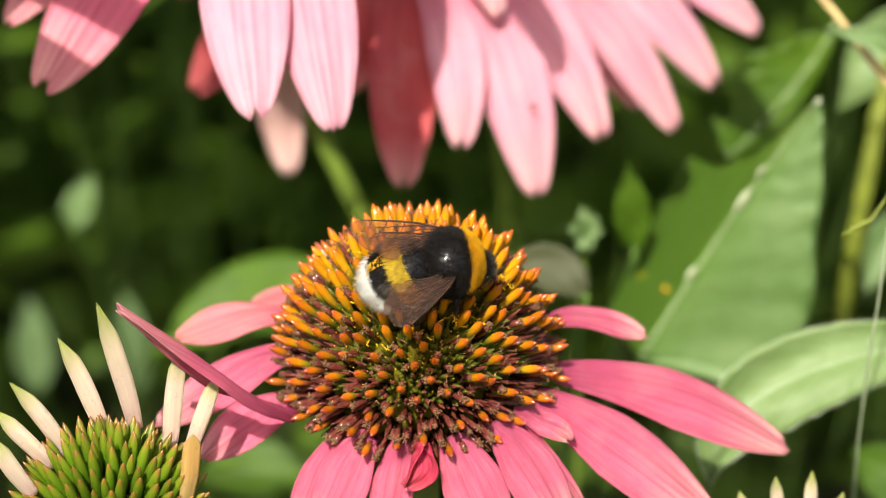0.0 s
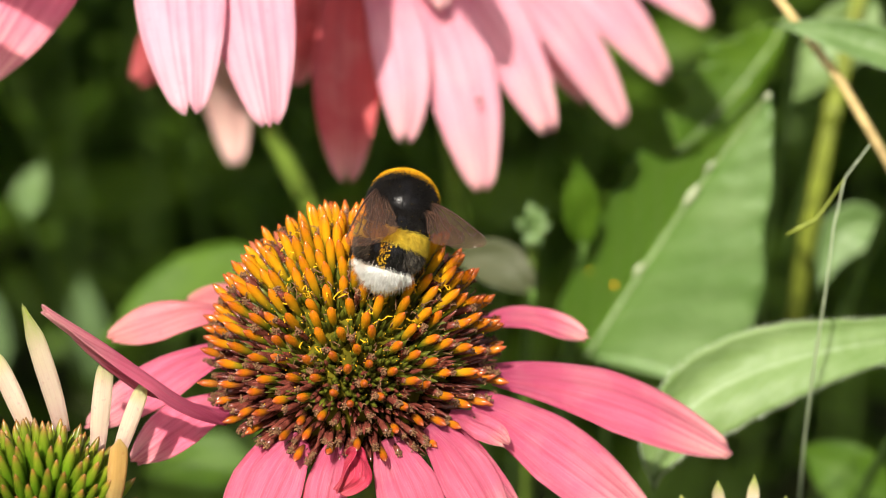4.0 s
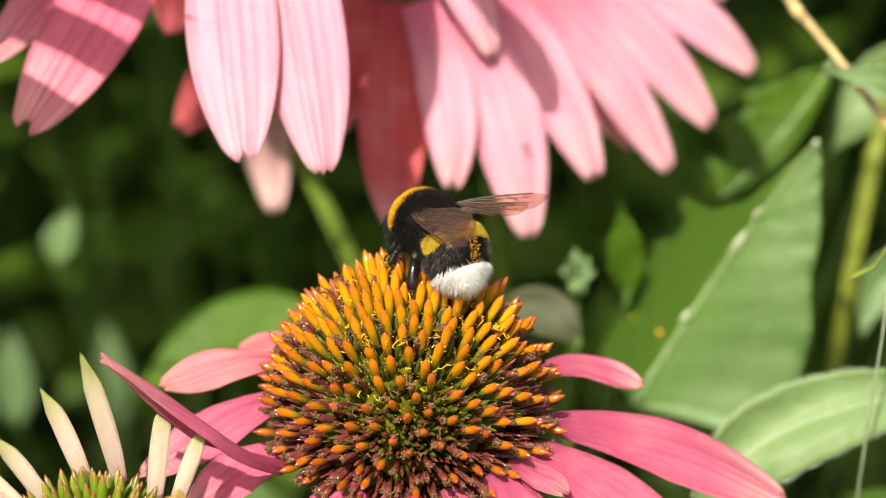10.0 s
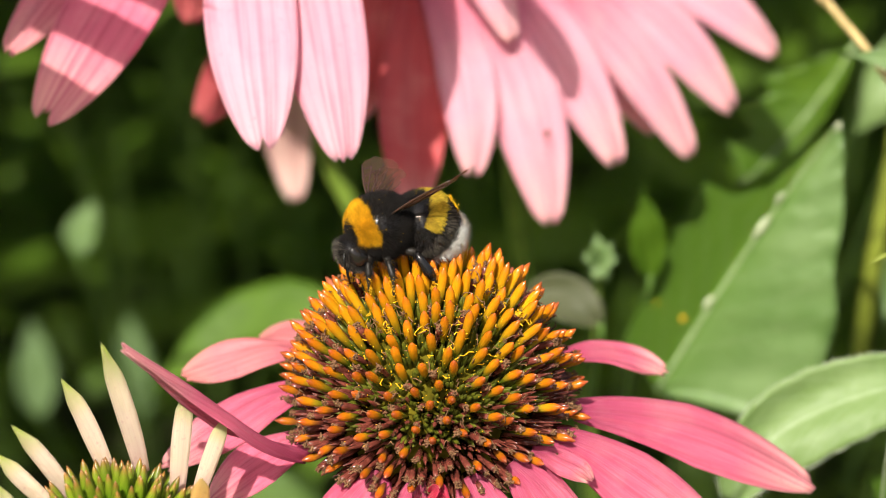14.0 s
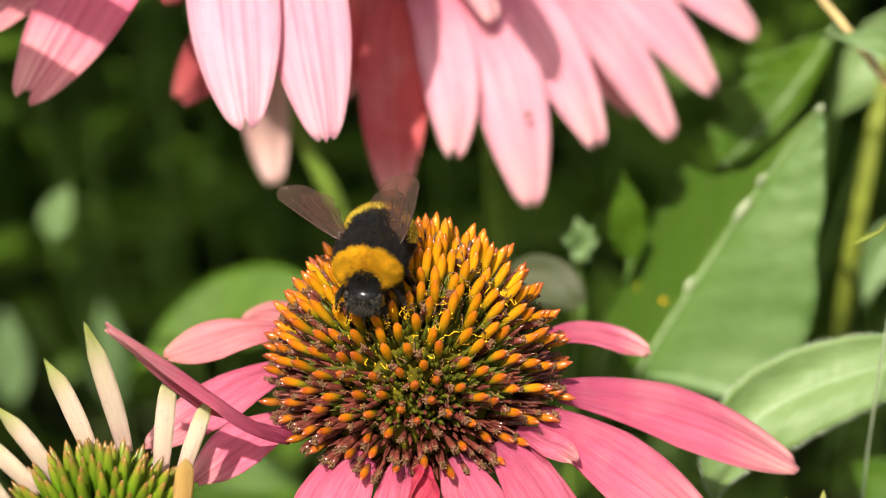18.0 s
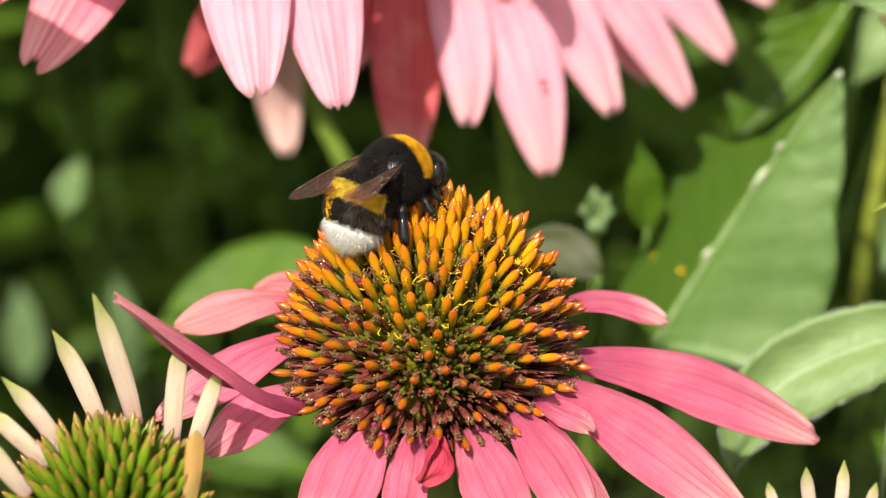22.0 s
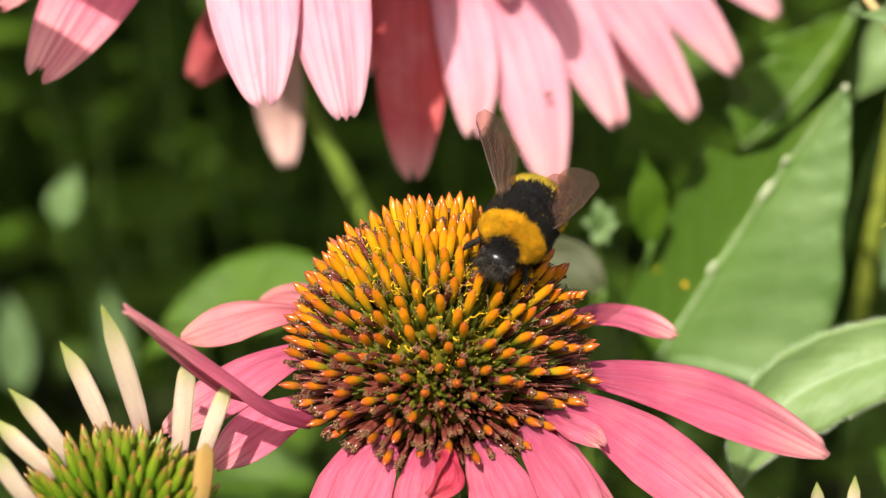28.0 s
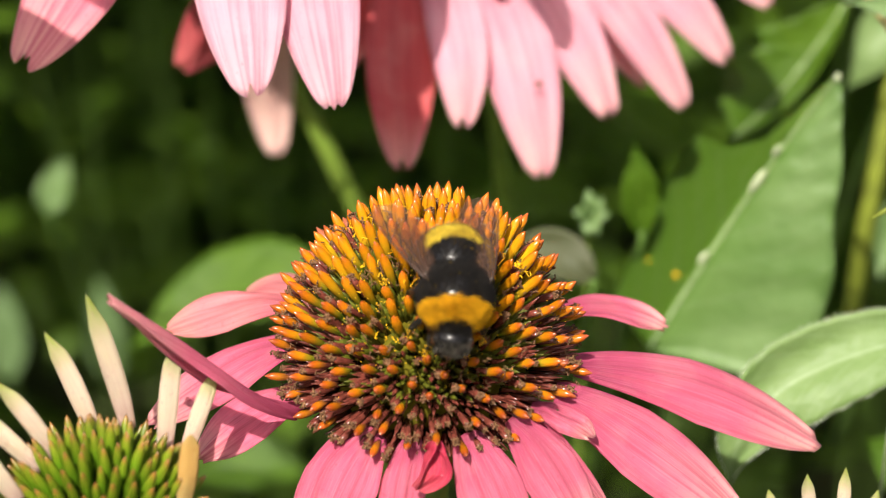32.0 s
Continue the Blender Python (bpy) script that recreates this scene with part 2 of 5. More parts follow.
def plain(name, colour, rough=0.5, spec=0.5, grain=300.0, vary=0.25, relief=0.2, share=0.0, strands=None):
    m, t, b = material(name, rough, spec)
    tc = t.nodes.new("ShaderNodeTexCoord")
    n = stretched(t, tc.outputs["Object"], (1, 1, 1), grain, 4.0)
    d = tuple(c * (1 - vary) for c in colour)
    l = tuple(min(1.0, c * (1 + vary)) for c in colour)
    col = mixed(t, d, l, ramp(t, n, [(0.3, (0, 0, 0)), (0.7, (1, 1, 1))]))
    if strands:
        geo = t.nodes.new("ShaderNodeNewGeometry")
        col = mixed(t, col, ramp(t, geo.outputs["Random Per Island"], [(0.0, (strands[0],) * 3), (0.7, (strands[1],) * 3), (1.0, (strands[2],) * 3)]), 1.0, "MULTIPLY")
    t.links.new(col, b.inputs["Base Color"])
    bump(t, b, n, relief, 0.0002)
    if share:
        through_light(t, b, col, share)
    return m


def spike_material(name, stops, length, rough=0.32):
    """Colour runs along the spike from its foot to its point."""
    m, t, b = material(name, rough, 0.5)
    tc = t.nodes.new("ShaderNodeTexCoord")
    info = t.nodes.new("ShaderNodeObjectInfo")
    sep = t.nodes.new("ShaderNodeSeparateXYZ")
    t.links.new(tc.outputs["Object"], sep.inputs[0])
    mr = t.nodes.new("ShaderNodeMapRange")
    mr.inputs[2].default_value = length * 1.08 * MM
    t.links.new(sep.outputs[2], mr.inputs[0])
    nz = stretched(t, tc.outputs["Object"], (1, 1, 0.3), 1800.0, 3.0)
    mv = t.nodes.new("ShaderNodeMath")
    mv.operation, mv.inputs[1].default_value = "MULTIPLY_ADD", 0.1
    t.links.new(nz, mv.inputs[0])
    t.links.new(mr.outputs[0], mv.inputs[2])
    col = ramp(t, mv.outputs[0], stops)
    hue = t.nodes.new("ShaderNodeHueSaturation")
    rnd = t.nodes.new("ShaderNodeMapRange")
    t.links.new(info.outputs["Random"], rnd.inputs[0])
    rnd.inputs[3].default_value, rnd.inputs[4].default_value = 0.72, 1.15
    t.links.new(rnd.outputs[0], hue.inputs["Value"])
    t.links.new(col, hue.inputs["Color"])
    t.links.new(hue.outputs[0], b.inputs["Base Color"])
    bump(t, b, nz, 0.25, 0.0002)
    return m


PINK = petal_material("petal_pink", (0.52, 0.045, 0.155), (0.80, 0.17, 0.275), (0.91, 0.48, 0.44), stops=(0.52, 0.66, 0.95))
PALE = petal_material("petal_pale_pink", (0.78, 0.20, 0.33), (0.89, 0.41, 0.51), (0.93, 0.57, 0.62))
SALMON = petal_material("petal_salmon_pink", (0.70, 0.10, 0.22), (0.92, 0.47, 0.56), (0.94, 0.60, 0.56), 0.4, (0.48, 0.72, 1.0))
CREAM = petal_material("petal_cream_pink", (0.80, 0.30, 0.30), (0.93, 0.60, 0.52), (0.93, 0.68, 0.58))
CRUMPLED = petal_material("petal_crumpled_crimson", (0.46, 0.02, 0.06), (0.68, 0.05, 0.11), (0.76, 0.13, 0.16), rough=0.16)
# dull dark red: the shade on the hanging petals is put into the colour
SHADED_RED = petal_material("petal_shaded_red", (0.40, 0.03, 0.05), (0.52, 0.08, 0.09), (0.58, 0.14, 0.13))
# deeper red adds painted shade to two petals, up to a paler tip
SHADY = petal_material("petal_shaded_pink", (0.44, 0.025, 0.04), (0.70, 0.10, 0.105), (0.93, 0.52, 0.46), 0.32, (0.3, 0.8, 1.0))
YOUNG = petal_material("petal_young_pale", (0.85, 0.55, 0.49), (0.92, 0.76, 0.58), (0.52, 0.62, 0.09), 0.45, (0.3, 0.62, 0.95), 0.25)
YOUNG_ORANGE = petal_material("petal_young_orange", (0.66, 0.52, 0.20), (0.80, 0.50, 0.14), (0.82, 0.60, 0.20), vein=0.4)
FADED = petal_material("petal_faded_pink", (0.70, 0.12, 0.20), (0.88, 0.30, 0.32), (0.90, 0.44, 0.36))
LEAF = leaf_material("leaf_green", (0.16, 0.245, 0.09), (0.10, 0.175, 0.046), (0.24, 0.32, 0.15), 0.22, 0.42)
LEAF_HALF = leaf_material("leaf_half_shaded", (0.16, 0.25, 0.085), (0.10, 0.18, 0.045), (0.20, 0.28, 0.12), 0.25, 0.42, 0.0, (0.085, 0.175, 0.014))
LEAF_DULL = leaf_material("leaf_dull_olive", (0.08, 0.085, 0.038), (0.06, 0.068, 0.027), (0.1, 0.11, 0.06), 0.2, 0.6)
LEAF_SILVER = leaf_material("leaf_silver_green", (0.16, 0.245, 0.10), (0.12, 0.195, 0.07), (0.20, 0.28, 0.13), 0.3, 0.5)
LEAF_PALE = leaf_material("leaf_pale_green", (0.19, 0.275, 0.10), (0.135, 0.215, 0.06), (0.27, 0.35, 0.18), 0.2, 0.5)
LEAF_BRIGHT = leaf_material("leaf_vivid_green", (0.115, 0.22, 0.013), (0.068, 0.145, 0.008), (0.13, 0.22, 0.025), 0.48, 0.5)
LEAF_FAR = leaf_material("leaf_deep_green", (0.16, 0.28, 0.022), (0.105, 0.20, 0.015), (0.14, 0.24, 0.03), 0.55)
STEM = plain("stem_green", (0.15, 0.225, 0.03), 0.6, 0.3, 200.0, 0.35)
STEM_FAR = plain("stem_deep_green", (0.09, 0.16, 0.03), 0.6, 0.3, 200.0, 0.35)
FLY_BODY = plain("fly_grey_brown", (0.16, 0.12, 0.10), 0.6, 0.3, 900.0, 0.5)
FLY_WING = plain("fly_wing_pale", (0.34, 0.27, 0.24), 0.4, 0.4, 900.0, 0.3, share=0.6)
DOWN = plain("white_down", (0.62, 0.66, 0.52), 0.7, 0.2, 400.0, 0.2)
RIB = plain("leaf_midrib_pale", (0.26, 0.35, 0.16), 0.55, 0.3, 400.0, 0.25)
SCAR = plain("leaf_scar_pale", (0.38, 0.42, 0.26), 0.7, 0.2, 400.0, 0.4)
STEM_YELLOW = plain("stem_yellow_green", (0.15, 0.18, 0.02), 0.6, 0.3, 200.0, 0.35)
STALK = plain("stalk_dark_green", (0.10, 0.17, 0.03), 0.7, 0.2, 200.0, 0.35)
STRAND = plain("grass_strand_pale", (0.42, 0.48, 0.30), 0.5, 0.4, 400.0, 0.2, share=0.3)
DRY = plain("dry_stalk_tan", (0.48, 0.35, 0.15), 0.7, 0.2, 400.0, 0.3)
CORE = plain("cone_core_green", (0.09, 0.075, 0.006), 0.95, 0.05, 500.0, 0.5)
SPIKE = spike_material("spike_orange", [(0.0, (0.03, 0.07, 0.006)), (0.28, (0.10, 0.13, 0.008)), (0.44, (0.32, 0.21, 0.010)), (0.60, (0.58, 0.30, 0.008)), (0.80, (0.62, 0.225, 0.005)), (0.91, (0.50, 0.13, 0.006)), (0.96, (0.36, 0.06, 0.012)), (1.0, (0.34, 0.08, 0.035))], 7.4, 0.2)
SPIKE_MID = spike_material("spike_green_orange", [(0.0, (0.03, 0.05, 0.006)), (0.42, (0.09, 0.12, 0.008)), (0.60, (0.30, 0.20, 0.010)), (0.72, (0.54, 0.20, 0.006)), (0.85, (0.52, 0.145, 0.004)), (0.94, (0.40, 0.08, 0.01)), (1.0, (0.34, 0.09, 0.04))], 7.2, 0.2)
SPIKE_LOW = spike_material("spike_brown_orange", [(0.0, (0.04, 0.012, 0.012)), (0.52, (0.10, 0.024, 0.016)), (0.66, (0.26, 0.08, 0.012)), (0.76, (0.40, 0.125, 0.006)), (0.85, (0.40, 0.10, 0.004)), (0.93, (0.34, 0.06, 0.01)), (1.0, (0.34, 0.09, 0.04))], 6.9, 0.2)
SPIKE_GREEN = spike_material("spike_green", [(0.0, (0.045, 0.10, 0.004)), (0.55, (0.09, 0.185, 0.006)), (0.82, (0.15, 0.185, 0.010)), (0.93, (0.24, 0.12, 0.02)), (1.0, (0.28, 0.09, 0.03))], 6.6, 0.35)
CHAFF = plain("chaff_green", (0.085, 0.090, 0.007), 0.45, 0.4, 900.0, 0.4)
FLORET = plain("withered_floret_purple", (0.13, 0.032, 0.022), 0.18, 0.6, 900.0, 0.5)
ANTHER = plain("anther_brown", (0.17, 0.085, 0.04), 0.8, 0.2, 2500.0, 0.6, 0.6)
POLLEN = plain("pollen_yellow", (0.76, 0.42, 0.01), 0.8, 0.2, 3000.0, 0.3)
BLACK = plain("bee_black_cuticle", (0.010, 0.009, 0.009), 0.22, 0.5, 900.0, 0.3)
LEG = plain("bee_leg_black", (0.016, 0.013, 0.010), 0.5, 0.35, 900.0, 0.4)
FUR_BLACK = plain("bee_black_fur", (0.024, 0.018, 0.014), 0.6, 0.25, 900.0, 0.4, strands=(0.12, 0.3, 1.0))
FUR_GREY = plain("bee_grey_fur", (0.22, 0.19, 0.15), 0.85, 0.12, 900.0, 0.4, strands=(0.25, 0.6, 1.0))
FUR_YELLOW = plain("bee_golden_fur", (0.80, 0.40, 0.012), 0.75, 0.12, 900.0, 0.3, share=0.25, strands=(0.6, 0.95, 1.0))
FUR_LEMON = plain("bee_yellow_fur", (0.88, 0.58, 0.06), 0.75, 0.12, 900.0, 0.3, share=0.25, strands=(0.6, 0.95, 1.0))
FUR_WHITE = plain("bee_white_fur", (0.98, 0.96, 0.90), 0.8, 0.12, 900.0, 0.05, share=0.4, strands=(0.85, 1.0, 1.0))
EYE = plain("bee_eye_dark", (0.015, 0.012, 0.01), 0.12, 0.6, 3000.0, 0.2)


def wing_material():
    m, t, b = material("bee_wing_smoky", 0.16, 0.7)
    tc = t.nodes.new("ShaderNodeTexCoord")
    n = stretched(t, tc.outputs["Object"], (0.35, 1, 1), 1500.0, 5.0)
    col = mixed(t, (0.10, 0.060, 0.042), (0.22, 0.145, 0.11), n)
    t.links.new(col, b.inputs["Base Color"])
    bump(t, b, n, 0.6, 0.0004)
    clear = t.nodes.new("ShaderNodeBsdfTransparent")
    clear.inputs[0].default_value = (0.90, 0.81, 0.74, 1)
    mx = t.nodes.new("ShaderNodeMixShader")
    mx.inputs[0].default_value = 0.86
    t.links.new(b.outputs[0], mx.inputs[1])
    t.links.new(clear.outputs[0], mx.inputs[2])
    t.links.new(mx.outputs[0], t.nodes["Material Output"].inputs[0])
    return m


WING = wing_material()
VEIN = plain("bee_wing_vein", (0.05, 0.025, 0.015), 0.4, 0.5, 900.0, 0.3)


def soil_material():
    m, t, b = material("dark_soil", 0.95, 0.1)
    tc = t.nodes.new("ShaderNodeTexCoord")
    n1 = stretched(t, tc.outputs["Object"], (1, 1, 1), 6.0, 6.0)
    n2 = stretched(t, tc.outputs["Object"], (1, 1, 1), 70.0, 6.0)
    col = mixed(t, (0.035, 0.040, 0.014), (0.070, 0.068, 0.030), n1)
    col = mixed(t, col, (0.045, 0.070, 0.018), ramp(t, n2, [(0.45, (0, 0, 0)), (0.6, (1, 1, 1))]))
    t.links.new(col, b.inputs["Base Color"])
    bump(t, b, n2, 0.8, 0.01)
    return m


# ---- ground ----
def ground_sheet():
    n, half = 60, 30.0
    verts, faces = [], []
    for i in range(n + 1):
        for j in range(n + 1):
            u, v = 2 * i / n - 1, 2 * j / n - 1
            x, y = half * u ** 3, half * v ** 3
            verts.append((x, y, 0.012 * noise.noise(Vector((x * 3, y * 3, 0)))))
    for i in range(n):
        for j in range(n):
            k = i * (n + 1) + j
            faces.append((k, k + n + 1, k + n + 2, k + 1))
    me = mesh_of("ground", verts, faces)
    me.materials.append(soil_material())
    tagged(new("ground", me), "dark moist garden soil under the flowers", "ground", kind="structure")


ground_sheet()


# ---- the flower with the bee on it ----
AXIS = V(0.0, -0.05, 1.0).normalized()


def on_axis(phi, theta):
    """A way from the cone's middle: phi from the axis, theta round it (radians)."""
    x = AXIS.orthogonal().normalized()
    y = AXIS.cross(x)
    return AXIS * math.cos(phi) + (x * math.cos(theta) + y * math.sin(theta)) * math.sin(phi)


def turn_to(way, roll=0.0):
    return way.to_track_quat("Z", "Y").to_matrix().to_4x4() @ Matrix.Rotation(roll, 4, "Z")


def spike_mesh(name, mat, length, radius, seed, bend=0.3, wide=(0.5, 0.72, 0.95, 1.0, 0.74, 0.4, 0.04)):
    r = random.Random(seed)
    steps = [0, 0.3, 0.52, 0.73, 0.86, 0.935, 1.0]
    bx, by = r.uniform(-bend, bend), r.uniform(-bend, bend)
    pts = [(bx * s * s, by * s * s, length * s) for s in steps]
    v, f, uv = tube(pts, [radius * w for w in wide], 7)
    me = mesh_of(name, [tuple(Vector(p) * MM) for p in v], f, uv)
    me.materials.append(mat)
    return me


def floret_mesh(name, seed, top=ANTHER, spread=1.0):
    """A withered tube floret with its ragged brown head."""
    r = random.Random(seed)
    shapes = [tube([(0, 0, 0), (0.05, 0, 1.6), (0.12, 0.05, 3.4), (0.2, 0.1, 4.2)], [0.30, 0.36, 0.42, 0.30], 6)]
    me_v, me_f, me_u = join(shapes)
    split = len(me_f)
    rays = []
    for k in range(34):
        o = V(0.2 + r.gauss(0, 0.16), 0.1 + r.gauss(0, 0.16), 4.1 + r.gauss(0.1, 0.2))
        ln = r.uniform(0.15, 0.6) * spread
        e = o + V(r.gauss(0, 1), r.gauss(0, 1), abs(r.gauss(0.5, 0.7))).normalized() * ln
        rays.append(tube([o, (o + e) / 2 + V(r.uniform(-0.12, 0.12), r.uniform(-0.12, 0.12), 0.05), e], [0.10, 0.11, 0.05], 4))
    v, f, u = join([(me_v, me_f, me_u)] + rays)
    me = mesh_of(name, [tuple(Vector(p) * MM) for p in v], f, u)
    me.materials.append(FLORET)
    me.materials.append(top)
    for i, p in enumerate(me.polygons):
        p.material_index = int(i >= split)
    return me


def dome(radius, flat, low, n=20, m=32):
    verts, faces = [], []
    for i in range(n + 1):
        phi = (math.pi - low) * i / n
        for j in range(m):
            d = on_axis(phi, 2 * math.pi * j / m)
            verts.append(d * radius - AXIS * (d.dot(AXIS)) * radius * (1 - flat))
    for i in range(n):
        for j in range(m):
            faces.append((i * m + j, (i + 1) * m + j, (i + 1) * m + (j + 1) % m, i * m + (j + 1) % m))
    return verts, faces


def main_flower():
    fl = thing("coneflower", (0, 0, -14), "pink coneflower with a spiky orange cone and drooping petals", "flower")
    part("cone_core", dome(14.3, 1.03, radians(58)), CORE, fl, "green and brown core of the cone")
    part("stem", curve_tube((0, 0, -10), (2, 6, -250), (10, 30, -620), 2.6, 3.4, 20, 10), STEM, fl, "green hairy stem")
    part("receptacle", curve_tube((0, 0, -4), (0, 0, -9), (0, 0, -14), 11.5, 3.0, 6, 20), STEM, fl)
    high = [spike_mesh("spike", SPIKE, 7.2, 0.61, k, 0.3, (0.5, 0.72, 0.95, 1.0, 0.88, 0.52, 0.10)) for k in range(5)]
    lowm = [spike_mesh("spike", SPIKE_LOW, 7.1, 0.54, k + 20, 0.6, (0.45, 0.58, 0.74, 1.0, 0.9, 0.5, 0.10)) for k in range(5)]
    midm = [spike_mesh("spike", SPIKE_MID, 7.3, 0.58, k + 40, 0.4, (0.48, 0.64, 0.88, 1.0, 0.88, 0.5, 0.10)) for k in range(5)]
    flo = [floret_mesh("floret", k, ANTHER, 0.6) for k in range(5)]
    total, far, more = 285, [], []
    fresh = [floret_mesh("floret", k + 9, POLLEN, 0.85) for k in range(5)]
    r = random.Random(3)
    for k in range(total):
        cosphi = 1 - ((k + 0.5) / total) ** 1.22 * (1 - math.cos(radians(92)))
        phi, theta = math.acos(cosphi), k * 2.399963
        d = on_axis(phi, theta + r.uniform(-0.03, 0.03))
        foot = d * 14.0 + AXIS * max(0.0, d.dot(AXIS)) * 0.7
        lean = (d + AXIS * (0.12 + 0.42 * max(0.0, 1 - phi / radians(95))) + V(r.uniform(-0.09, 0.09), r.uniform(-0.09, 0.09), r.uniform(-0.09, 0.09))).normalized()
        lower = phi > radians(52) + r.uniform(-0.12, 0.12)
        size = r.uniform(0.88, 1.08) * (1.0 if not lower else 0.94 - 0.12 * max(0.0, phi - 1.2))
        m = Matrix.Translation((foot - org[fl.name]) * MM) @ turn_to(lean, r.uniform(0, 6.28)) @ Matrix.Diagonal((1, 1, size, 1))
        band_at = phi + r.uniform(-0.14, 0.14)
        me = (high if band_at < radians(46) else (midm if band_at < radians(74) else lowm))[k % 5]
        sparse = phi > radians(68) and r.random() < 0.22
        if sparse:
            pass
        elif d.y < 0.42 or d.z > 0.62:
            shared("spike", me, m, fl)
        else:
            far.append((me, m))
        count = 3 if sparse else 2 if phi > radians(76) else 1 if phi > radians(56) else (1 if phi > radians(40) or r.random() < 0.3 else 0)
        for q in range(count):
            th = theta + (0.085, -0.10, 0.0)[q] / max(0.3, math.sin(phi)) + r.uniform(-0.02, 0.02)
            d2 = on_axis(phi + (0.03 if q == 0 else 0.07), th)
            m2 = Matrix.Translation((d2 * 14.2 + AXIS * max(0.0, d2.dot(AXIS)) * 0.7 - org[fl.name]) * MM) @ turn_to((d2 + AXIS * 0.08 + V(r.uniform(-0.12, 0.12), r.uniform(-0.12, 0.12), r.uniform(-0.12, 0.12))).normalized(), r.uniform(0, 6.28)) @ Matrix.Scale(r.uniform(0.85, 1.25) * (1.0 if q == 0 else 0.95), 4)
            near = d2.y < 0.25
            if near and q == 0:
                shared("floret", (fresh if phi < radians(55) and r.random() < 0.05 else flo)[k % 5], m2, fl)
            else:
                more.append((flo[k % 5], m2))
    verts, faces = [], []
    for me, m in far:
        n = len(verts)
        verts += [tuple(m @ v.co) for v in me.vertices]
        faces += [tuple(i + n for i in p.vertices) for p in me.polygons]
    crowd_v, crowd_f, crowd_i = [], [], []
    for me, m in more:
        n = len(crowd_v)
        crowd_v += [tuple(m @ v.co) for v in me.vertices]
        crowd_f += [tuple(i + n for i in p.vertices) for p in me.polygons]
        crowd_i += [p.material_index for p in me.polygons]
    crowd = mesh_of("floret_crowd", crowd_v, crowd_f)
    crowd.materials.append(FLORET)
    crowd.materials.append(ANTHER)
    crowd.polygons.foreach_set("material_index", crowd_i)
    ob = new("floret_crowd", crowd)
    ob.parent = fl
    tagged(ob, "crowded withered purple-brown florets", kind="stuff")
    for name, mat, lo, hi, count in (("green_chaff", CHAFF, 0, 72, 1400), ("brown_chaff", FLORET, 52, 100, 800)):
        shapes = []
        for k in range(count):
            u = r.random()
            phi = math.acos(math.cos(radians(lo)) + (math.cos(radians(hi)) - math.cos(radians(lo))) * u)
            d = on_axis(phi, r.uniform(0, 6.283))
            a = d * 13.8 + AXIS * max(0.0, d.dot(AXIS)) * 0.7
            e = a + (d + AXIS * (0.1 + 0.4 * max(0.0, 1 - phi / radians(95))) + V(r.gauss(0, 0.1), r.gauss(0, 0.1), r.gauss(0, 0.1))).normalized() * (r.uniform(2.4, 4.0) if lo == 0 else r.uniform(3.0, 5.0))
            shapes.append(tube([a, a.lerp(e, 0.55), e], [0.42, 0.36, 0.04], 5))
        part(name, join(shapes), mat, fl, "thin scales between the spikes", kind="stuff")
    grains = []
    for k in range(700):
        d = on_axis(abs(r.gauss(radians(40), radians(17))), r.uniform(0, 6.283))
        if d.y > 0.5:
            continue
        grains.append(egg(d * r.uniform(16.4, 19.0) + AXIS * max(0.0, d.dot(AXIS)) * 0.7, (0.075, 0.075, 0.075), 0, 3, 5))
    for name, mat, count in (("pollen_threads", POLLEN, 80), ("withered_threads", ANTHER, 300)):
        threads = []
        for k in range(count):
            d = on_axis(radians(r.uniform(16, 46 if mat == POLLEN else 70)), r.uniform(0, 6.283))
            p = d * r.uniform(17.2, 19.6)
            pts = [p]
            for q in range(4):
                p = p + V(r.gauss(0, 0.36), r.gauss(0, 0.36), r.gauss(0.05, 0.36))
                pts.append(p)
            threads.append(tube(pts, [0.06, 0.08, 0.07, 0.09, 0.05], 4))
        part(name, join(threads), mat, fl, "curled stamen threads caught between the spikes", kind="stuff")
    part("pollen", join(grains), POLLEN, fl, "scattered yellow pollen grains", kind="stuff")
    back = mesh_of("spike_crowd", verts, faces)
    back.materials.append(SPIKE_LOW)
    ob = new("spike_crowd", back)
    ob.parent = fl
    tagged(ob, "orange spikes on the far side", kind="stuff")

    def petal(base, ctrl, tip, width, up, mat=PINK, label="", **more):
        look_of = dict(nu=30, nv=20, thick=0.35, cup=0.18, ridge=0.2, wave=0.7, notch=0.03, seed=len(fl.children))
        look_of.update(more)
        part("petal", blade(base, ctrl, tip, width, up, petal_profile, **look_of), mat, fl, label)

    # long one to the side, and round by the front
    petal((17.5, -2.2, 0.2), (34.5, 4.1, -5.1), (50.9, 3.5, -17.0), 10.2, (0, -0.3, 1), notch=0.0)
    petal((15.5, -8.6, 0.9), (23.9, -9.2, -2.8), (40.2, -12.9, -17.3), 9.8, (0.1, -0.45, 1), notch=0.01)
    petal((12.4, -11.6, 1.2), (16.8, -12.7, 0.4), (19.9, -15.0, -1.1), 3.6, (0, -0.6, 1), label="torn stub of a petal", notch=0.12, wave=1.0)
    petal((13.1, -12.2, -0.1), (17.2, -15.2, -3.0), (22.6, -19.5, -11.2), 2.2, (0, -0.6, 1), label="narrow strip left of a torn petal", wave=1.2)
    petal((9.6, -13.8, 0.7), (14.2, -17.4, -1.1), (19.7, -22.1, -11.9), 7.4, (0.2, -0.8, 0.8))
    petal((4.5, -15.5, 0.1), (6.3, -20.2, -1.6), (11.4, -24.1, -13.1), 8.0, (0.1, -1, 0.6))
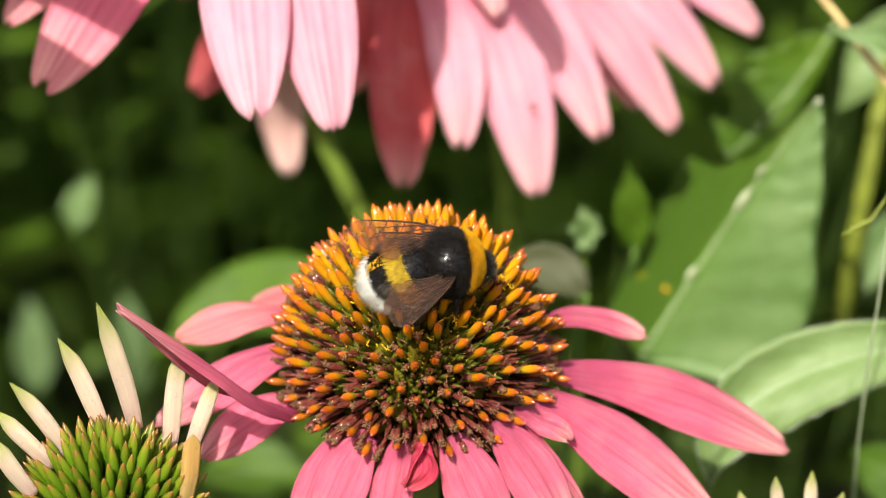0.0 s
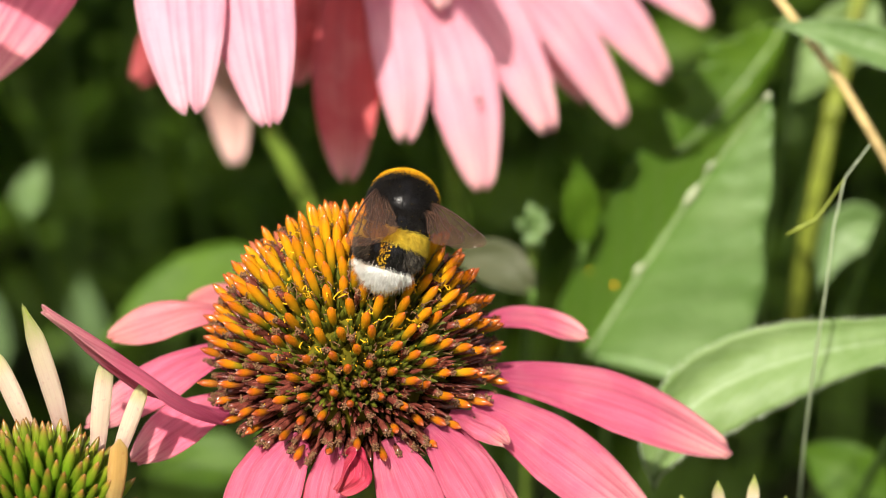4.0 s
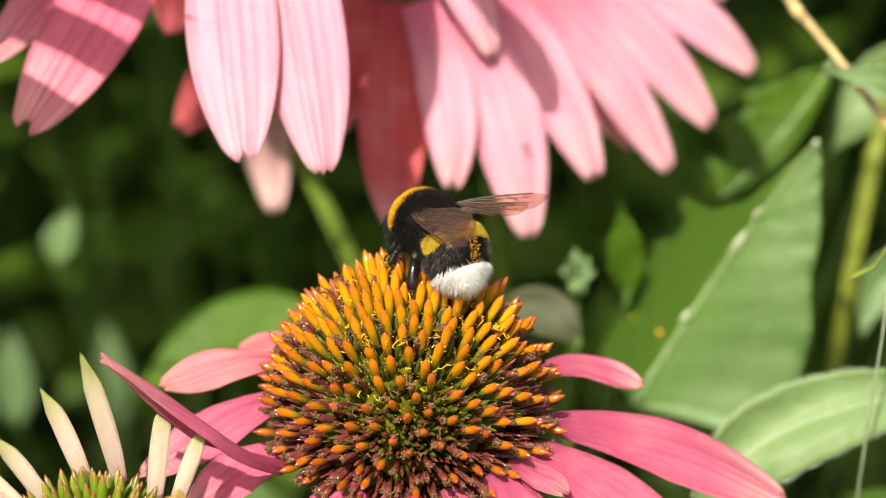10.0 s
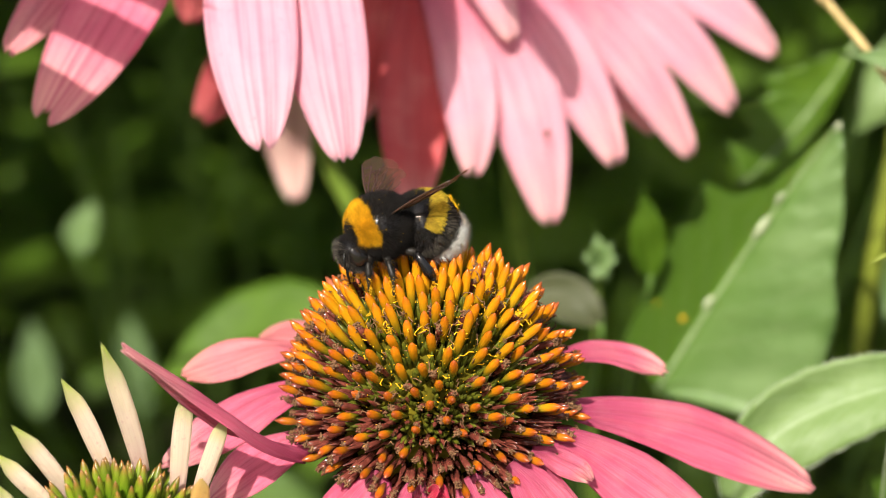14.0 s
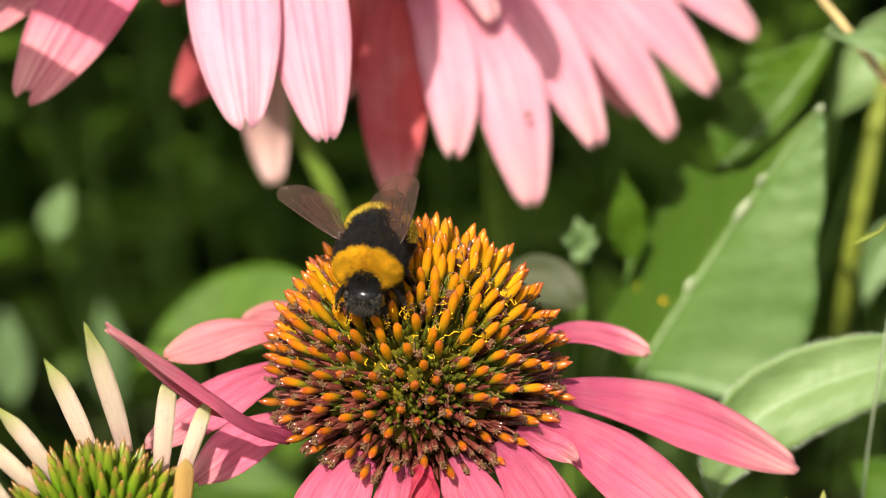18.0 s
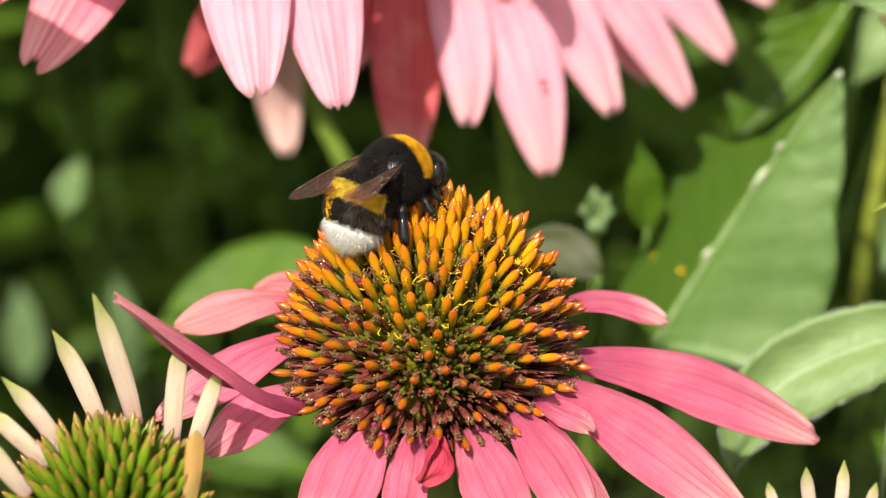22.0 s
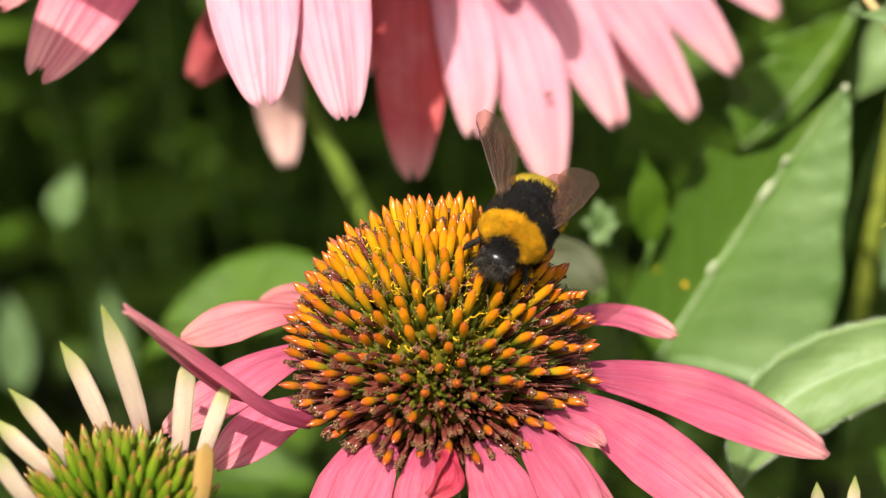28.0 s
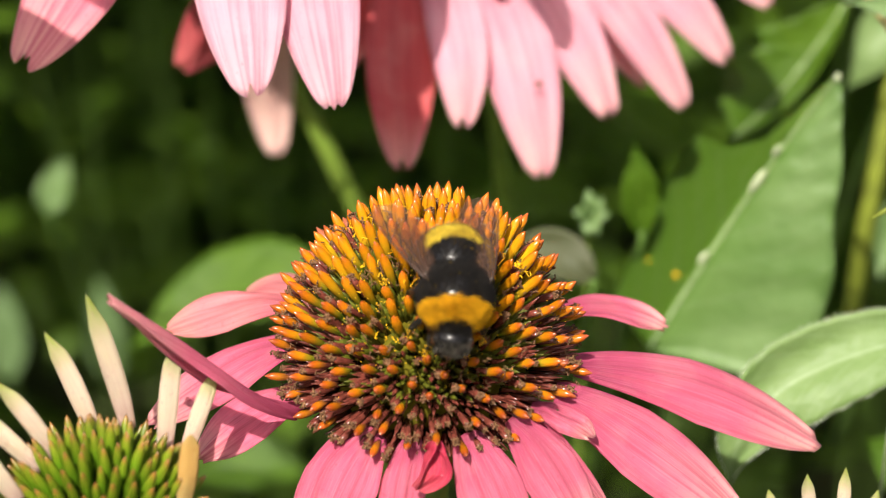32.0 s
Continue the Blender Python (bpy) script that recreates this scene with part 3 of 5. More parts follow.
    petal((-1.4, -15.5, -0.2), (-3.4, -19.8, -3.0), (-4.1, -24.2, -12.2), 5.6, (-0.2, -1, 0.5))
    petal((-5.9, -15.5, 0.2), (-9.0, -19.1, -1.6), (-13.2, -21.6, -14.4), 7.2, (-0.2, -0.9, 0.6))
    petal((-8.5, -13.8, -0.8), (-12.8, -17.2, -4.0), (-15.5, -19.7, -15.0), 6.2, (-0.3, -0.8, 0.6))
    petal((0.3, -18.7, 0.8), (1.7, -19.8, 0.8), (-1.5, -22.4, -3.0), 4.0, (0.6, -0.8, 0.2), mat=CRUMPLED, label="crumpled folded crimson petal", fold=0.9, wave=2.2)
    # far side
    petal((-15.3, -3.6, -2.3), (-22.0, -6.0, -3.4), (-28.3, -10.5, -7.8), 7.2, (-0.1, -0.4, 1))
    petal((-16.1, 1.7, 1.4), (-23.8, 1.9, -1.2), (-35.1, -3.5, -7.8), 7.6, (-0.1, -0.3, 1))
    petal((-17.2, 9.9, 1.3), (-26.1, 15.6, -2.4), (-33.8, 13.0, -5.2), 6.6, (0, -0.3, 1), FADED)
    petal((-13.9, 14.6, -3.1), (-19.5, 24.0, -3.3), (-24.8, 26.8, -9.9), 7.0, (0, -0.3, 1), FADED)
    petal((16.8, 12.8, -2.6), (24.1, 19.5, -3.5), (31.9, 18.4, -8.8), 6.6, (0, -0.05, 1))
    petal((4.4, 21.5, -7.4), (6.0, 29.9, -9.3), (7.7, 36.3, -17.7), 7.0, (0, 0.2, 1))
    petal((-5.2, 21.5, -7.4), (-7.0, 29.8, -9.2), (-9.0, 36.2, -17.7), 7.0, (0, 0.2, 1))
    # stands on its edge and reaches towards the young flower
    petal((-15.1, -10.2, -1.0), (-23.2, -16.1, 8.6), (-36.0, -19.6, 23.3), 3.5, (0.1, -0.5, 0.86), label="petal curled on its edge", twist=78, cup=1.1, ridge=0.2, wave=1.1, notch=0.02)
    return fl


main_flower()


# ---- the two flowers behind ----
def back_flower(name, centre, foot, label, petals, sag=(), drift=20):
    fl = thing(name, centre, label, "flower", "coneflowers behind")
    c = Vector(centre)
    bend = Vector(foot)
    part("stem", tube([c, *(sag or [c.lerp(bend, 0.5) + V(1.5, 0, -2)]), bend, bend + (bend - c).normalized() * 60 + V(0, 0, -40), (bend.x + drift, bend.y + 70, -620)], [1.5] + [1.75] * max(1, len(sag)) + [2.0, 2.2, 2.8], 10), STEM, fl, "green hairy stem")
    shape = dome(9.0, 0.8, radians(60))
    part("cone_core", ([v + c + V(0, 0, 3) for v in shape[0]], shape[1]), SPIKE_LOW, fl)
    for k, (b, q, t, w, up, m, more) in enumerate(petals):
        kw = dict(nu=28, nv=16, thick=0.35, cup=0.16, ridge=0.2, wave=0.6, notch=(0.05, 0.02, 0.06, 0.035)[k % 4], notch_at=(0.0, 0.2, 0.1)[k % 3], seed=k + 40)
        kw.update(more)
        part("petal", blade(b, q, t, w * 1.1, up, broad_profile, **kw), m, fl)
    return fl


UPA = (0, -0.9, 0.45)
back_flower("coneflower", (-27.0, 60.0, 62.0), (-13.2, 156.8, -80.0), "pale pink coneflower with long hanging petals", [
    ((-26.9, 64.1, 43.5), (-25.0, 41.2, 36.6), (-22.6, 29.6, 19.8), 11.6, UPA, PALE, {}),
    ((-19.0, 64.6, 43.1), (-15.5, 43.4, 35.6), (-12.0, 30.9, 17.0), 10.8, UPA, PALE, {}),
    ((-35.9, 67.7, 41.7), (-42.9, 50.2, 33.4), (-54.2, 39.8, 18.3), 12.4, (-0.3, -0.8, 0.5), PINK, {}),
    ((-40.8, 73.2, 39.0), (-48.9, 62.9, 34.0), (-60.2, 51.1, 22.9), 9.0, (-0.4, -0.7, 0.5), PINK, {}),
    # unseen petal, added to throw shade on the one before it
    ((-44.0, 66.0, 50.0), (-58.0, 46.0, 57.0), (-70.0, 30.0, 58.0), 8.0, (-0.5, -0.6, 0.6), PINK, {}),
    ((-25.9, 90.0, 28.4), (-31.4, 168.8, -42.5), (-28.0, 150.5, -64.2), 10.4, (0.1, -0.6, 0.7), CREAM, {}),
    ((-34.5, 90.0, 31.2), (-38.2, 100.0, 13.1), (-39.0, 94.0, 4.6), 8.0, (0.3, -0.6, 0.6), SHADED_RED, {}),
    # two unseen petals, added to shade the spread flower's red petals
    ((-9.4, 82.0, 48.0), (-10.2, 68.0, 42.0), (-11.8, 58.2, 30.6), 11.6, (0.1, -0.6, 0.8), PINK, {}),
    ((-22.0, 88.0, 48.0), (-20.0, 80.0, 44.0), (-18.0, 72.0, 35.0), 12.0, (0.1, -0.6, 0.8), PINK, {}),
    # unseen petal, added to cast a tongue of shade on the spread flower
    ((-6.0, 72.0, 62.0), (13.4, 75.9, 35.5), (12.7, 69.9, 31.7), 6.0, (-0.17, -0.53, 0.83), SALMON, {}),
    ((-27.0, 96.0, 8.6), (-32.6, 108.0, -10.7), (-40.2, 104.0, -18.8), 8.6, (0.2, -0.6, 0.7), SHADED_RED, {}),
], [Vector((-30.2, 154.9, -37.4)), Vector((-22.3, 158.6, -59.1))])

UPB = (0.0, -0.75, 0.65)
spread_flower = back_flower("coneflower", (5.4, 117.5, 12.4), (16.6, 165.2, -94.2), "pink coneflower with spread salmon-tipped petals", [
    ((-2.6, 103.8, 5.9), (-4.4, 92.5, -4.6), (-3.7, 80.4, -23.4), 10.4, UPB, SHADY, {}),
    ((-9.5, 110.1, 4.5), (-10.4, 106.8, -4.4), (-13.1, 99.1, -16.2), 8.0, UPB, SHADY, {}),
    ((0.0, 100.2, 7.8), (6.6, 90.7, -2.0), (5.6, 82.4, -17.0), 8.4, UPB, SALMON, {}),
    ((8.3, 101.0, 5.3), (14.7, 93.2, -2.9), (18.4, 84.4, -27.6), 11.0, (0.1, -0.75, 0.65), SALMON, {}),
    ((12.0, 104.2, 6.7), (21.3, 101.5, -1.1), (29.8, 94.6, -22.7), 9.6, (0.2, -0.7, 0.65), SALMON, {}),
    ((18.5, 108.3, 5.7), (31.9, 106.7, -3.9), (42.7, 102.2, -25.5), 8.6, (0.25, -0.7, 0.7), SALMON, {}),
    ((24.3, 112.8, 5.5), (37.8, 113.3, -1.0), (50.2, 109.8, -21.0), 10.0, (0.3, -0.6, 0.75), SALMON, {}),
    ((26.6, 122.1, 5.1), (46.4, 124.3, -2.3), (58.5, 121.8, -17.0), 9.2, (0.3, -0.55, 0.8), SALMON, {}),
    ((29.0, 132.1, 2.2), (44.3, 137.5, -0.3), (54.7, 136.2, -9.5), 8.0, (0.3, -0.5, 0.8), SALMON, {}),
    ((3.6, 110.1, 4.6), (10.3, 107.3, -3.3), (14.3, 102.7, -21.4), 9.0, UPB, SALMON, {}),
    ((16.0, 115.9, 2.8), (27.7, 113.7, -7.8), (37.4, 109.5, -25.3), 9.0, (0.25, -0.7, 0.7), SALMON, {}),
    ((21.8, 121.0, 3.4), (39.6, 122.7, -4.8), (48.1, 118.9, -21.6), 9.0, (0.3, -0.6, 0.75), SALMON, {}),
    ((-1.0, 108.0, 19.0), (8.2, 98.0, 14.9), (12.0, 93.0, 1.6), 7.2, (0.3, -0.7, 0.6), SALMON, {}),
], (), -30)
part("blemish", egg((17.6, 88.2, -12.2), (0.55, 0.25, 0.6), 0, 6, 8), ANTHER, spread_flower, "small brown dead spot on a petal")


# ---- young flowers ----
def young_flower(centre, radius, label, petals):
    c = Vector(centre)
    fl = thing("young_coneflower", centre, label, "flower", "young coneflowers")
    shape = dome(radius * 0.72, 0.9, radians(62))
    part("cone_core", ([v + c for v in shape[0]], shape[1]), CORE, fl)
    part("stem", curve_tube(c - V(0, 0, radius * 0.5), c + V(2, 4, -250), (c.x + 6, c.y + 20, -620), 2.4, 3.2, 18, 10), STEM, fl)
    me = [spike_mesh("spike", SPIKE_GREEN, 6.6, 0.62, k + 60, 0.3, (0.7, 0.95, 1.0, 0.85, 0.6, 0.35, 0.02)) for k in range(4)]
    total = 170
    r = random.Random(11)
    for k in range(total):
        phi = math.acos(1 - (k + 0.5) / total * (1 - math.cos(radians(88))))
        d = on_axis(phi, k * 2.399963)
        shared("spike", me[k % 4], Matrix.Translation(d * radius * 0.68 * MM) @ turn_to((d + AXIS * 0.9).normalized(), r.uniform(0, 6.28)) @ Matrix.Scale(radius / 9.5 * r.uniform(0.85, 1.1), 4), fl)
    for k, (b, q, t, w, up, *rest) in enumerate(petals):
        part("petal", blade(b, q, t, w * 0.88, up, lambda s: 0.62 + 0.38 * math.sin(2.6 * s + 0.3) - 0.5 * max(0, s - 0.78) / 0.22, nu=14, nv=6, thick=0.5, cup=0.45, wave=0.3, notch=0.03, seed=k + 80), rest[0] if rest else YOUNG, fl, "narrow pale young petal with a green point")
    return fl


young_flower((-37.3, -29.2, -3.8), 10.5, "young coneflower with a green cone and short upright petals", [
    ((-42.6, -26.0, 4.7), (-44.7, -25.3, 9.4), (-49.5, -22.5, 13.6), 2.6, (0, -1, 0.3)),
    ((-38.7, -21.3, 4.5), (-41.0, -18.6, 10.4), (-44.2, -16.3, 15.8), 2.8, (0, -1, 0.3)),
    ((-34.8, -20.9, 5.1), (-36.3, -18.6, 12.2), (-39.3, -14.7, 20.0), 2.9, (0, -1, 0.3)),
    ((-30.6, -22.4, 2.8), (-30.2, -18.5, 8.6), (-29.3, -15.1, 13.8), 2.7, (0, -1, 0.3)),
    ((-28.3, -20.8, 1.5), (-26.6, -18.1, 5.6), (-24.7, -15.3, 9.8), 2.4, (0, -1, 0.3)),
    ((-27.6, -32.1, 2.6), (-26.4, -30.3, 8.9), (-26.6, -29.1, 10.8), 2.6, (0.3, -1, 0.3), YOUNG_ORANGE),
    ((-44.0, -28.4, 4.8), (-47.5, -28.1, 8.9), (-50.9, -26.0, 12.0), 2.6, (0, -1, 0.3)),
    ((-45.7, -33.4, 4.5), (-48.4, -33.5, 8.0), (-50.5, -30.9, 11.9), 2.6, (0, -1, 0.3)),
])
young_flower((50.7, -7.6, -30.2), 7.0, "young coneflower with short greenish petals", [
    ((45.0, -5.3, -23.1), (43.9, -4.1, -21.2), (43.4, -2.7, -19.1), 1.6, (0, -1, 0.3)),
    ((49.0, -6.9, -21.8), (48.2, -5.2, -19.3), (48.1, -3.2, -16.2), 2.0, (0, -1, 0.3)),
    ((52.4, -6.8, -21.8), (52.9, -5.1, -19.3), (53.0, -2.7, -15.6), 2.0, (0, -1, 0.3)),
    ((56.1, -4.1, -25.0), (57.2, -2.9, -23.1), (57.8, -1.2, -20.5), 1.8, (0, -1, 0.3)),
])


# ---- leaves close by ----
def leaf(base, ctrl, tip, width, up, label, mat=LEAF, profile=leaf_profile, down=0, **more):
    kw = dict(nu=30, nv=12, thick=0.3, cup=-0.1, wave=1.6, fold=0.25, saw=0.06, seed=rng.random() * 9)
    kw.update(more)
    b = Vector(base)
    lf = thing("leaf", base, label, "leaf", "leaves beside the flowers")
    shape = blade(base, ctrl, tip, width, up, profile, **kw)
    part("blade", shape, mat, lf)
    part("leaf_stalk", curve_tube(b, b + V(0, 30, -40), b + V(0, 80, -120), 0.7, 1.1, 8, 6), STEM_FAR, lf)
    if down:
        r = random.Random(5)
        n = kw["nv"] + 1
        hairs = []
        for k in range(down):
            i, j = r.randrange(kw["nu"]), r.choice((0, kw["nv"]))
            p = shape[0][i * n + j].lerp(shape[0][(i + 1) * n + j], r.random())
            out = (shape[0][i * n + j] - shape[0][i * n + kw["nv"] // 2]).normalized()
            e = p + (out + V(r.gauss(0, 0.4), r.gauss(0, 0.4), r.gauss(0, 0.4))) * r.uniform(0.12, 0.42)
            hairs.append(tube([p - out * 0.1, e], [0.016, 0.008], 3))
        part("down", join(hairs), DOWN, lf, "fine white hairs", kind="stuff")
    return lf


def teeth(s, at, high, wide):
    """A pointed tooth on a leaf's edge, leaning towards the tip."""
    q = (s - at) / wide
    return high * max(0.0, 1 - (q / 0.35 if q > 0 else -q / 1.0))


def lobed_leaf(base, ctrl, tip, up, near, far, label, mat, fold=0.12, wave=1.4, seed=2.0, back=0.0, nu=70, nv=16):
    """A leaf whose two halves have outlines of their own: near and far give the half widths along the midrib, back how far the near half folds away."""
    a, b, c, up = Vector(base), Vector(ctrl), Vector(tip), Vector(up)
    lf = thing("leaf", base, label, "leaf", "leaves beside the flowers")
    top, low, uvs, faces = [], [], [], []
    for i in range(nu + 1):
        s = i / nu
        way = bez_way(a, b, c, s)
        side = way.cross(up).normalized()
        nrm = side.cross(way)
        for j in range(nv + 1):
            v = 2 * j / nv - 1
            w = max(0.15, near(s) if v < 0 else far(s))
            lift = wave * noise.noise(V(s * 3.0, v * 1.4, seed)) + fold * w * abs(v) + 0.25 * math.cos(s * 58 - abs(v) * 9) * abs(v)
            q = bez(a, b, c, s) + way * (0.16 * w * abs(v)) + side * (w * v) + nrm * lift - up * (back * w * max(0.0, -v))
            top.append(q)
            low.append(q - nrm * 0.28 * (1 - 0.6 * v * v))
            uvs.append((j / nv, s))
    n, m = nv + 1, len(top)
    for i in range(nu):
        for j in range(nv):
            k = i * n + j
            faces += [(k, k + 1, k + n + 1, k + n), (m + k, m + k + n, m + k + n + 1, m + k + 1)]
    rim = [j for j in range(nv)] + [i * n + nv for i in range(nu)] + [nu * n + j for j in range(nv, 0, -1)] + [i * n for i in range(nu, 0, -1)]
    faces += [(q, k, m + k, m + q) for k, q in zip(rim, rim[1:] + rim[:1])]
    part("blade", (top + low, faces, uvs + uvs), mat, lf)
    part("midrib", tube([bez(a, b, c, i / 14) + V(0, -0.1, 0.25) for i in range(15)], [0.36 - 0.26 * i / 14 for i in range(15)], 6), RIB, lf, "pale raised midrib")
    part("leaf_stalk", curve_tube(a, a + V(8, 30, -12), a + V(12, 90, -150), 0.5, 1.0, 8, 6), STEM_FAR, lf)
    return lf


def toothed_half(s):
    return float(np.interp(s, [0.04, 0.16, 0.29, 0.38, 0.50, 0.53, 0.63, 0.77, 1.00], [10.4, 11.4, 12.0, 12.8, 13.2, 7.4, 3.2, 1.8, 0.2])) + teeth(s, 0.44, 1.4, 0.05) + teeth(s, 0.34, 1.2, 0.05) + teeth(s, 0.22, 1.2, 0.06)


def smooth_half(s):
    return float(np.interp(s, [0.00, 0.05, 0.15, 0.27, 0.48, 0.71, 0.87, 1.00], [1.2, 18.8, 23.6, 20.4, 14.4, 8.4, 4.2, 0.2])) * (1 + 0.03 * math.sin(21 * s))


big_leaf = lobed_leaf((36.6, 82.0, -58.7), (54.6, 89.0, -26.5), (65.1, 92.0, -12.7), (-0.123, -0.837, 0.533), toothed_half, smooth_half, "large folded grey-green leaf with a toothed edge, shade put into one half", LEAF_HALF, fold=0.05, back=3.0)
part("pollen", join([egg(p, (0.45, 0.45, 0.45), 0, 4, 6) for p in ((64.3, 88.0, -24.5), (38.5, 108.0, -59.0), (41.3, 92.0, -51.0))]), POLLEN, big_leaf, "yellow pollen specks", kind="stuff")
part("scar", join([egg(p, r, -62, 5, 8) for p, r in (((52.9, 87.5, -29.8), (2.6, 0.3, 0.7)), ((55.7, 88.6, -24.8), (1.2, 0.3, 0.5)), ((44.6, 84.6, -42.6), (1.4, 0.3, 0.5)), ((64.6, 91.0, -12.8), (0.8, 0.4, 0.6)))]), SCAR, big_leaf, "pale scars along the midrib", kind="stuff")
leaf((36.9, 106.0, -51.8), (35.4, 106.0, -42.0), (34.9, 108.0, -34.3), 6.5, (0.2, -0.8, 0.5), "small pointed vivid green leaf", LEAF_BRIGHT, saw=0.2)
lobed_leaf((76.6, 150.0, -29.8), (68.2, 148.0, -47.4), (55.1, 138.0, -53.4), (0.1, -0.8, 0.6), lambda s: 3.0 * math.sin(math.pi * s ** 0.8), lambda s: 8.5 * math.sin(math.pi * min(1.0, s * 0.98) ** 0.8) + teeth(s, 0.62, 4.5, 0.16) + teeth(s, 0.88, 5.0, 0.14) + teeth(s, 0.36, 3.0, 0.14), "half-shaded toothed leaf behind the petals", LEAF_BRIGHT, seed=5.0)
leaf((87.6, 40.0, -23.4), (39.6, 31.0, -21.6), (43.2, 26.0, -43.8), 12.5, (0.15, -0.75, 0.7), "pale green leaf with a downy edge", LEAF_PALE, lambda s: max(leaf_profile(s ** 1.35), 0.55 if s < 0.35 else 0.0), down=1700, wave=2.6)
leaf((90.3, 77.0, -1.1), (76.2, 80.9, 4.7), (61.7, 81.7, 5.7), 6.5, (0, -0.7, 0.7), "narrow green leaf beside a dry stalk", down=160)
leaf((-21.0, 168.9, -107.8), (-39.3, 175.2, -105.7), (-62.2, 170.0, -124.1), 21.5, (0, -0.35, 0.9), "rounded vivid green leaf behind the petals", LEAF_BRIGHT)
leaf((-93.2, 270.0, -153.7), (-91.2, 272.0, -147.1), (-87.7, 276.0, -140.6), 8.0, (0, -0.7, 0.7), "pale yellow-green leaf in a patch of sun", LEAF)
leaf((-137.2, 413.6, -312.6), (-137.3, 416.2, -293.3), (-138.8, 424.0, -279.3), 13, (0.2, -0.8, 0.5), "pale soft green leaf in half shade behind", LEAF_SILVER)
leaf((-103.5, 413.6, -313.0), (-105.3, 416.2, -290.5), (-106.2, 424.0, -277.0), 12, (0.2, -0.8, 0.5), "pale soft green leaf in half shade behind", LEAF_SILVER)
leaf((-84.4, 560.0, -306.0), (-81.0, 563.0, -300.0), (-78.5, 566.0, -295.6), 7, (0.1, -0.7, 0.7), "green leaf in half shade behind", LEAF_FAR)
leaf((-58.0, 560.0, -327.3), (-53.0, 563.0, -325.5), (-49.5, 566.0, -321.7), 6, (0.1, -0.7, 0.7), "green leaf in half shade behind", LEAF_FAR)
leaf((-142.5, 560.0, -309.4), (-140.7, 566.0, -309.4), (-138.1, 572.0, -304.2), 9, (0.1, -0.7, 0.7), "vivid green leaf in a patch of sun", LEAF_BRIGHT)
leaf((-26.9, 181.8, -164.6), (-42.5, 184.2, -160.7), (-56.8, 180.8, -165.5), 13, (0, -0.6, 0.8), "green leaf tip below the petals", LEAF_BRIGHT)
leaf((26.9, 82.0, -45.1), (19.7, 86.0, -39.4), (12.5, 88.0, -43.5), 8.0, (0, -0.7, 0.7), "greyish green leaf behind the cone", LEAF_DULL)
leaf((98.9, 152.1, -79.4), (89.8, 154.5, -75.6), (86.5, 144.5, -90.7), 10, (0, -0.8, 0.6), "pale green leaf in soft light", LEAF)
leaf((93.6, 91.0, -99.1), (83.2, 95.0, -93.0), (76.9, 97.2, -89.5), 12, (0, -0.7, 0.7), "green leaf low beside the petals", LEAF_BRIGHT)
leaf((96.0, 170.0, -38.0), (87.0, 166.0, -46.0), (80.0, 163.0, -58.0), 12, (-0.1, -0.8, 0.6), "pale green leaf behind a dry stalk", LEAF_PALE, saw=0.1)


# narrow leaves added out of view to cast shade in stripes across the long petals
def strap_profile(s):
    return min(1.0, 0.35 + 4 * s) * min(1.0, 7 * (1 - s) + 0.05)


leaf((-90.0, 25.7, 108.0), (-66.3, 13.2, 104.7), (-42.7, 0.6, 101.4), 3.6, SUN_DIR, "unseen narrow leaf added to cast striped shade", LEAF, strap_profile, saw=0.02, wave=0.4, fold=0.1)
leaf((-90.0, 18.8, 106.4), (-69.0, 7.6, 101.1), (-47.9, -3.6, 95.8), 6.0, SUN_DIR, "unseen narrow leaf added to cast striped shade", LEAF, strap_profile, saw=0.02, wave=0.4, fold=0.1)
leaf((-90.0, 10.4, 98.9), (-72.0, 0.0, 92.7), (-54.1, -10.3, 86.5), 7.5, SUN_DIR, "unseen narrow leaf added to cast striped shade", LEAF, strap_profile, saw=0.02, wave=0.4, fold=0.1)


def sprig(base, tips, width, label, mat):
    b = Vector(base)
    sp = thing("weed_sprig", base, label, "weed")
    part("stalk", curve_tube(b, b + V(0, 12, -60), b + V(4, 40, -160), 0.6, 1.0, 8, 6), STEM, sp)
    for k, t in enumerate(tips):
        t = Vector(t)
        part("leaflet", blade(b, (b + t) / 2 + V(0, -2, 2), t, width, (0, -0.7, 0.7), leaf_profile, nu=12, nv=6, thick=0.3, wave=0.8, fold=0.3, saw=0.2, seed=k + 3), mat, sp)


sprig((27.4, 100.0, -45.4), [(24.0, 99.0, -42.5), (26.9, 102.0, -40.0), (29.6, 101.0, -41.2), (30.9, 100.0, -44.0), (29.0, 98.0, -47.5), (26.2, 98.0, -47.8)], 2.3, "grey-green weed with small toothed leaflets", LEAF)
tall = thing("bare_stem", (83.7, 145.0, -69.2), "pale yellow-green bare stem behind the leaves", "stem")
part("stalk", tube([(95.2, 178.2, -17.6), (92.1, 166.4, -36.0), (86.8, 153.9, -55.3), (82.9, 144.4, -79.3), (84.6, 157.9, -123.0)], [1.5, 1.6, 1.7, 1.8, 2.0], 8), STEM_YELLOW, tall)
part("node", tube([(88.1, 156.8, -50.9), (87.3, 155.1, -53.5), (86.6, 153.5, -56.1)], [1.65, 2.1, 1.7], 8), STEM_YELLOW, tall, "swollen joint")


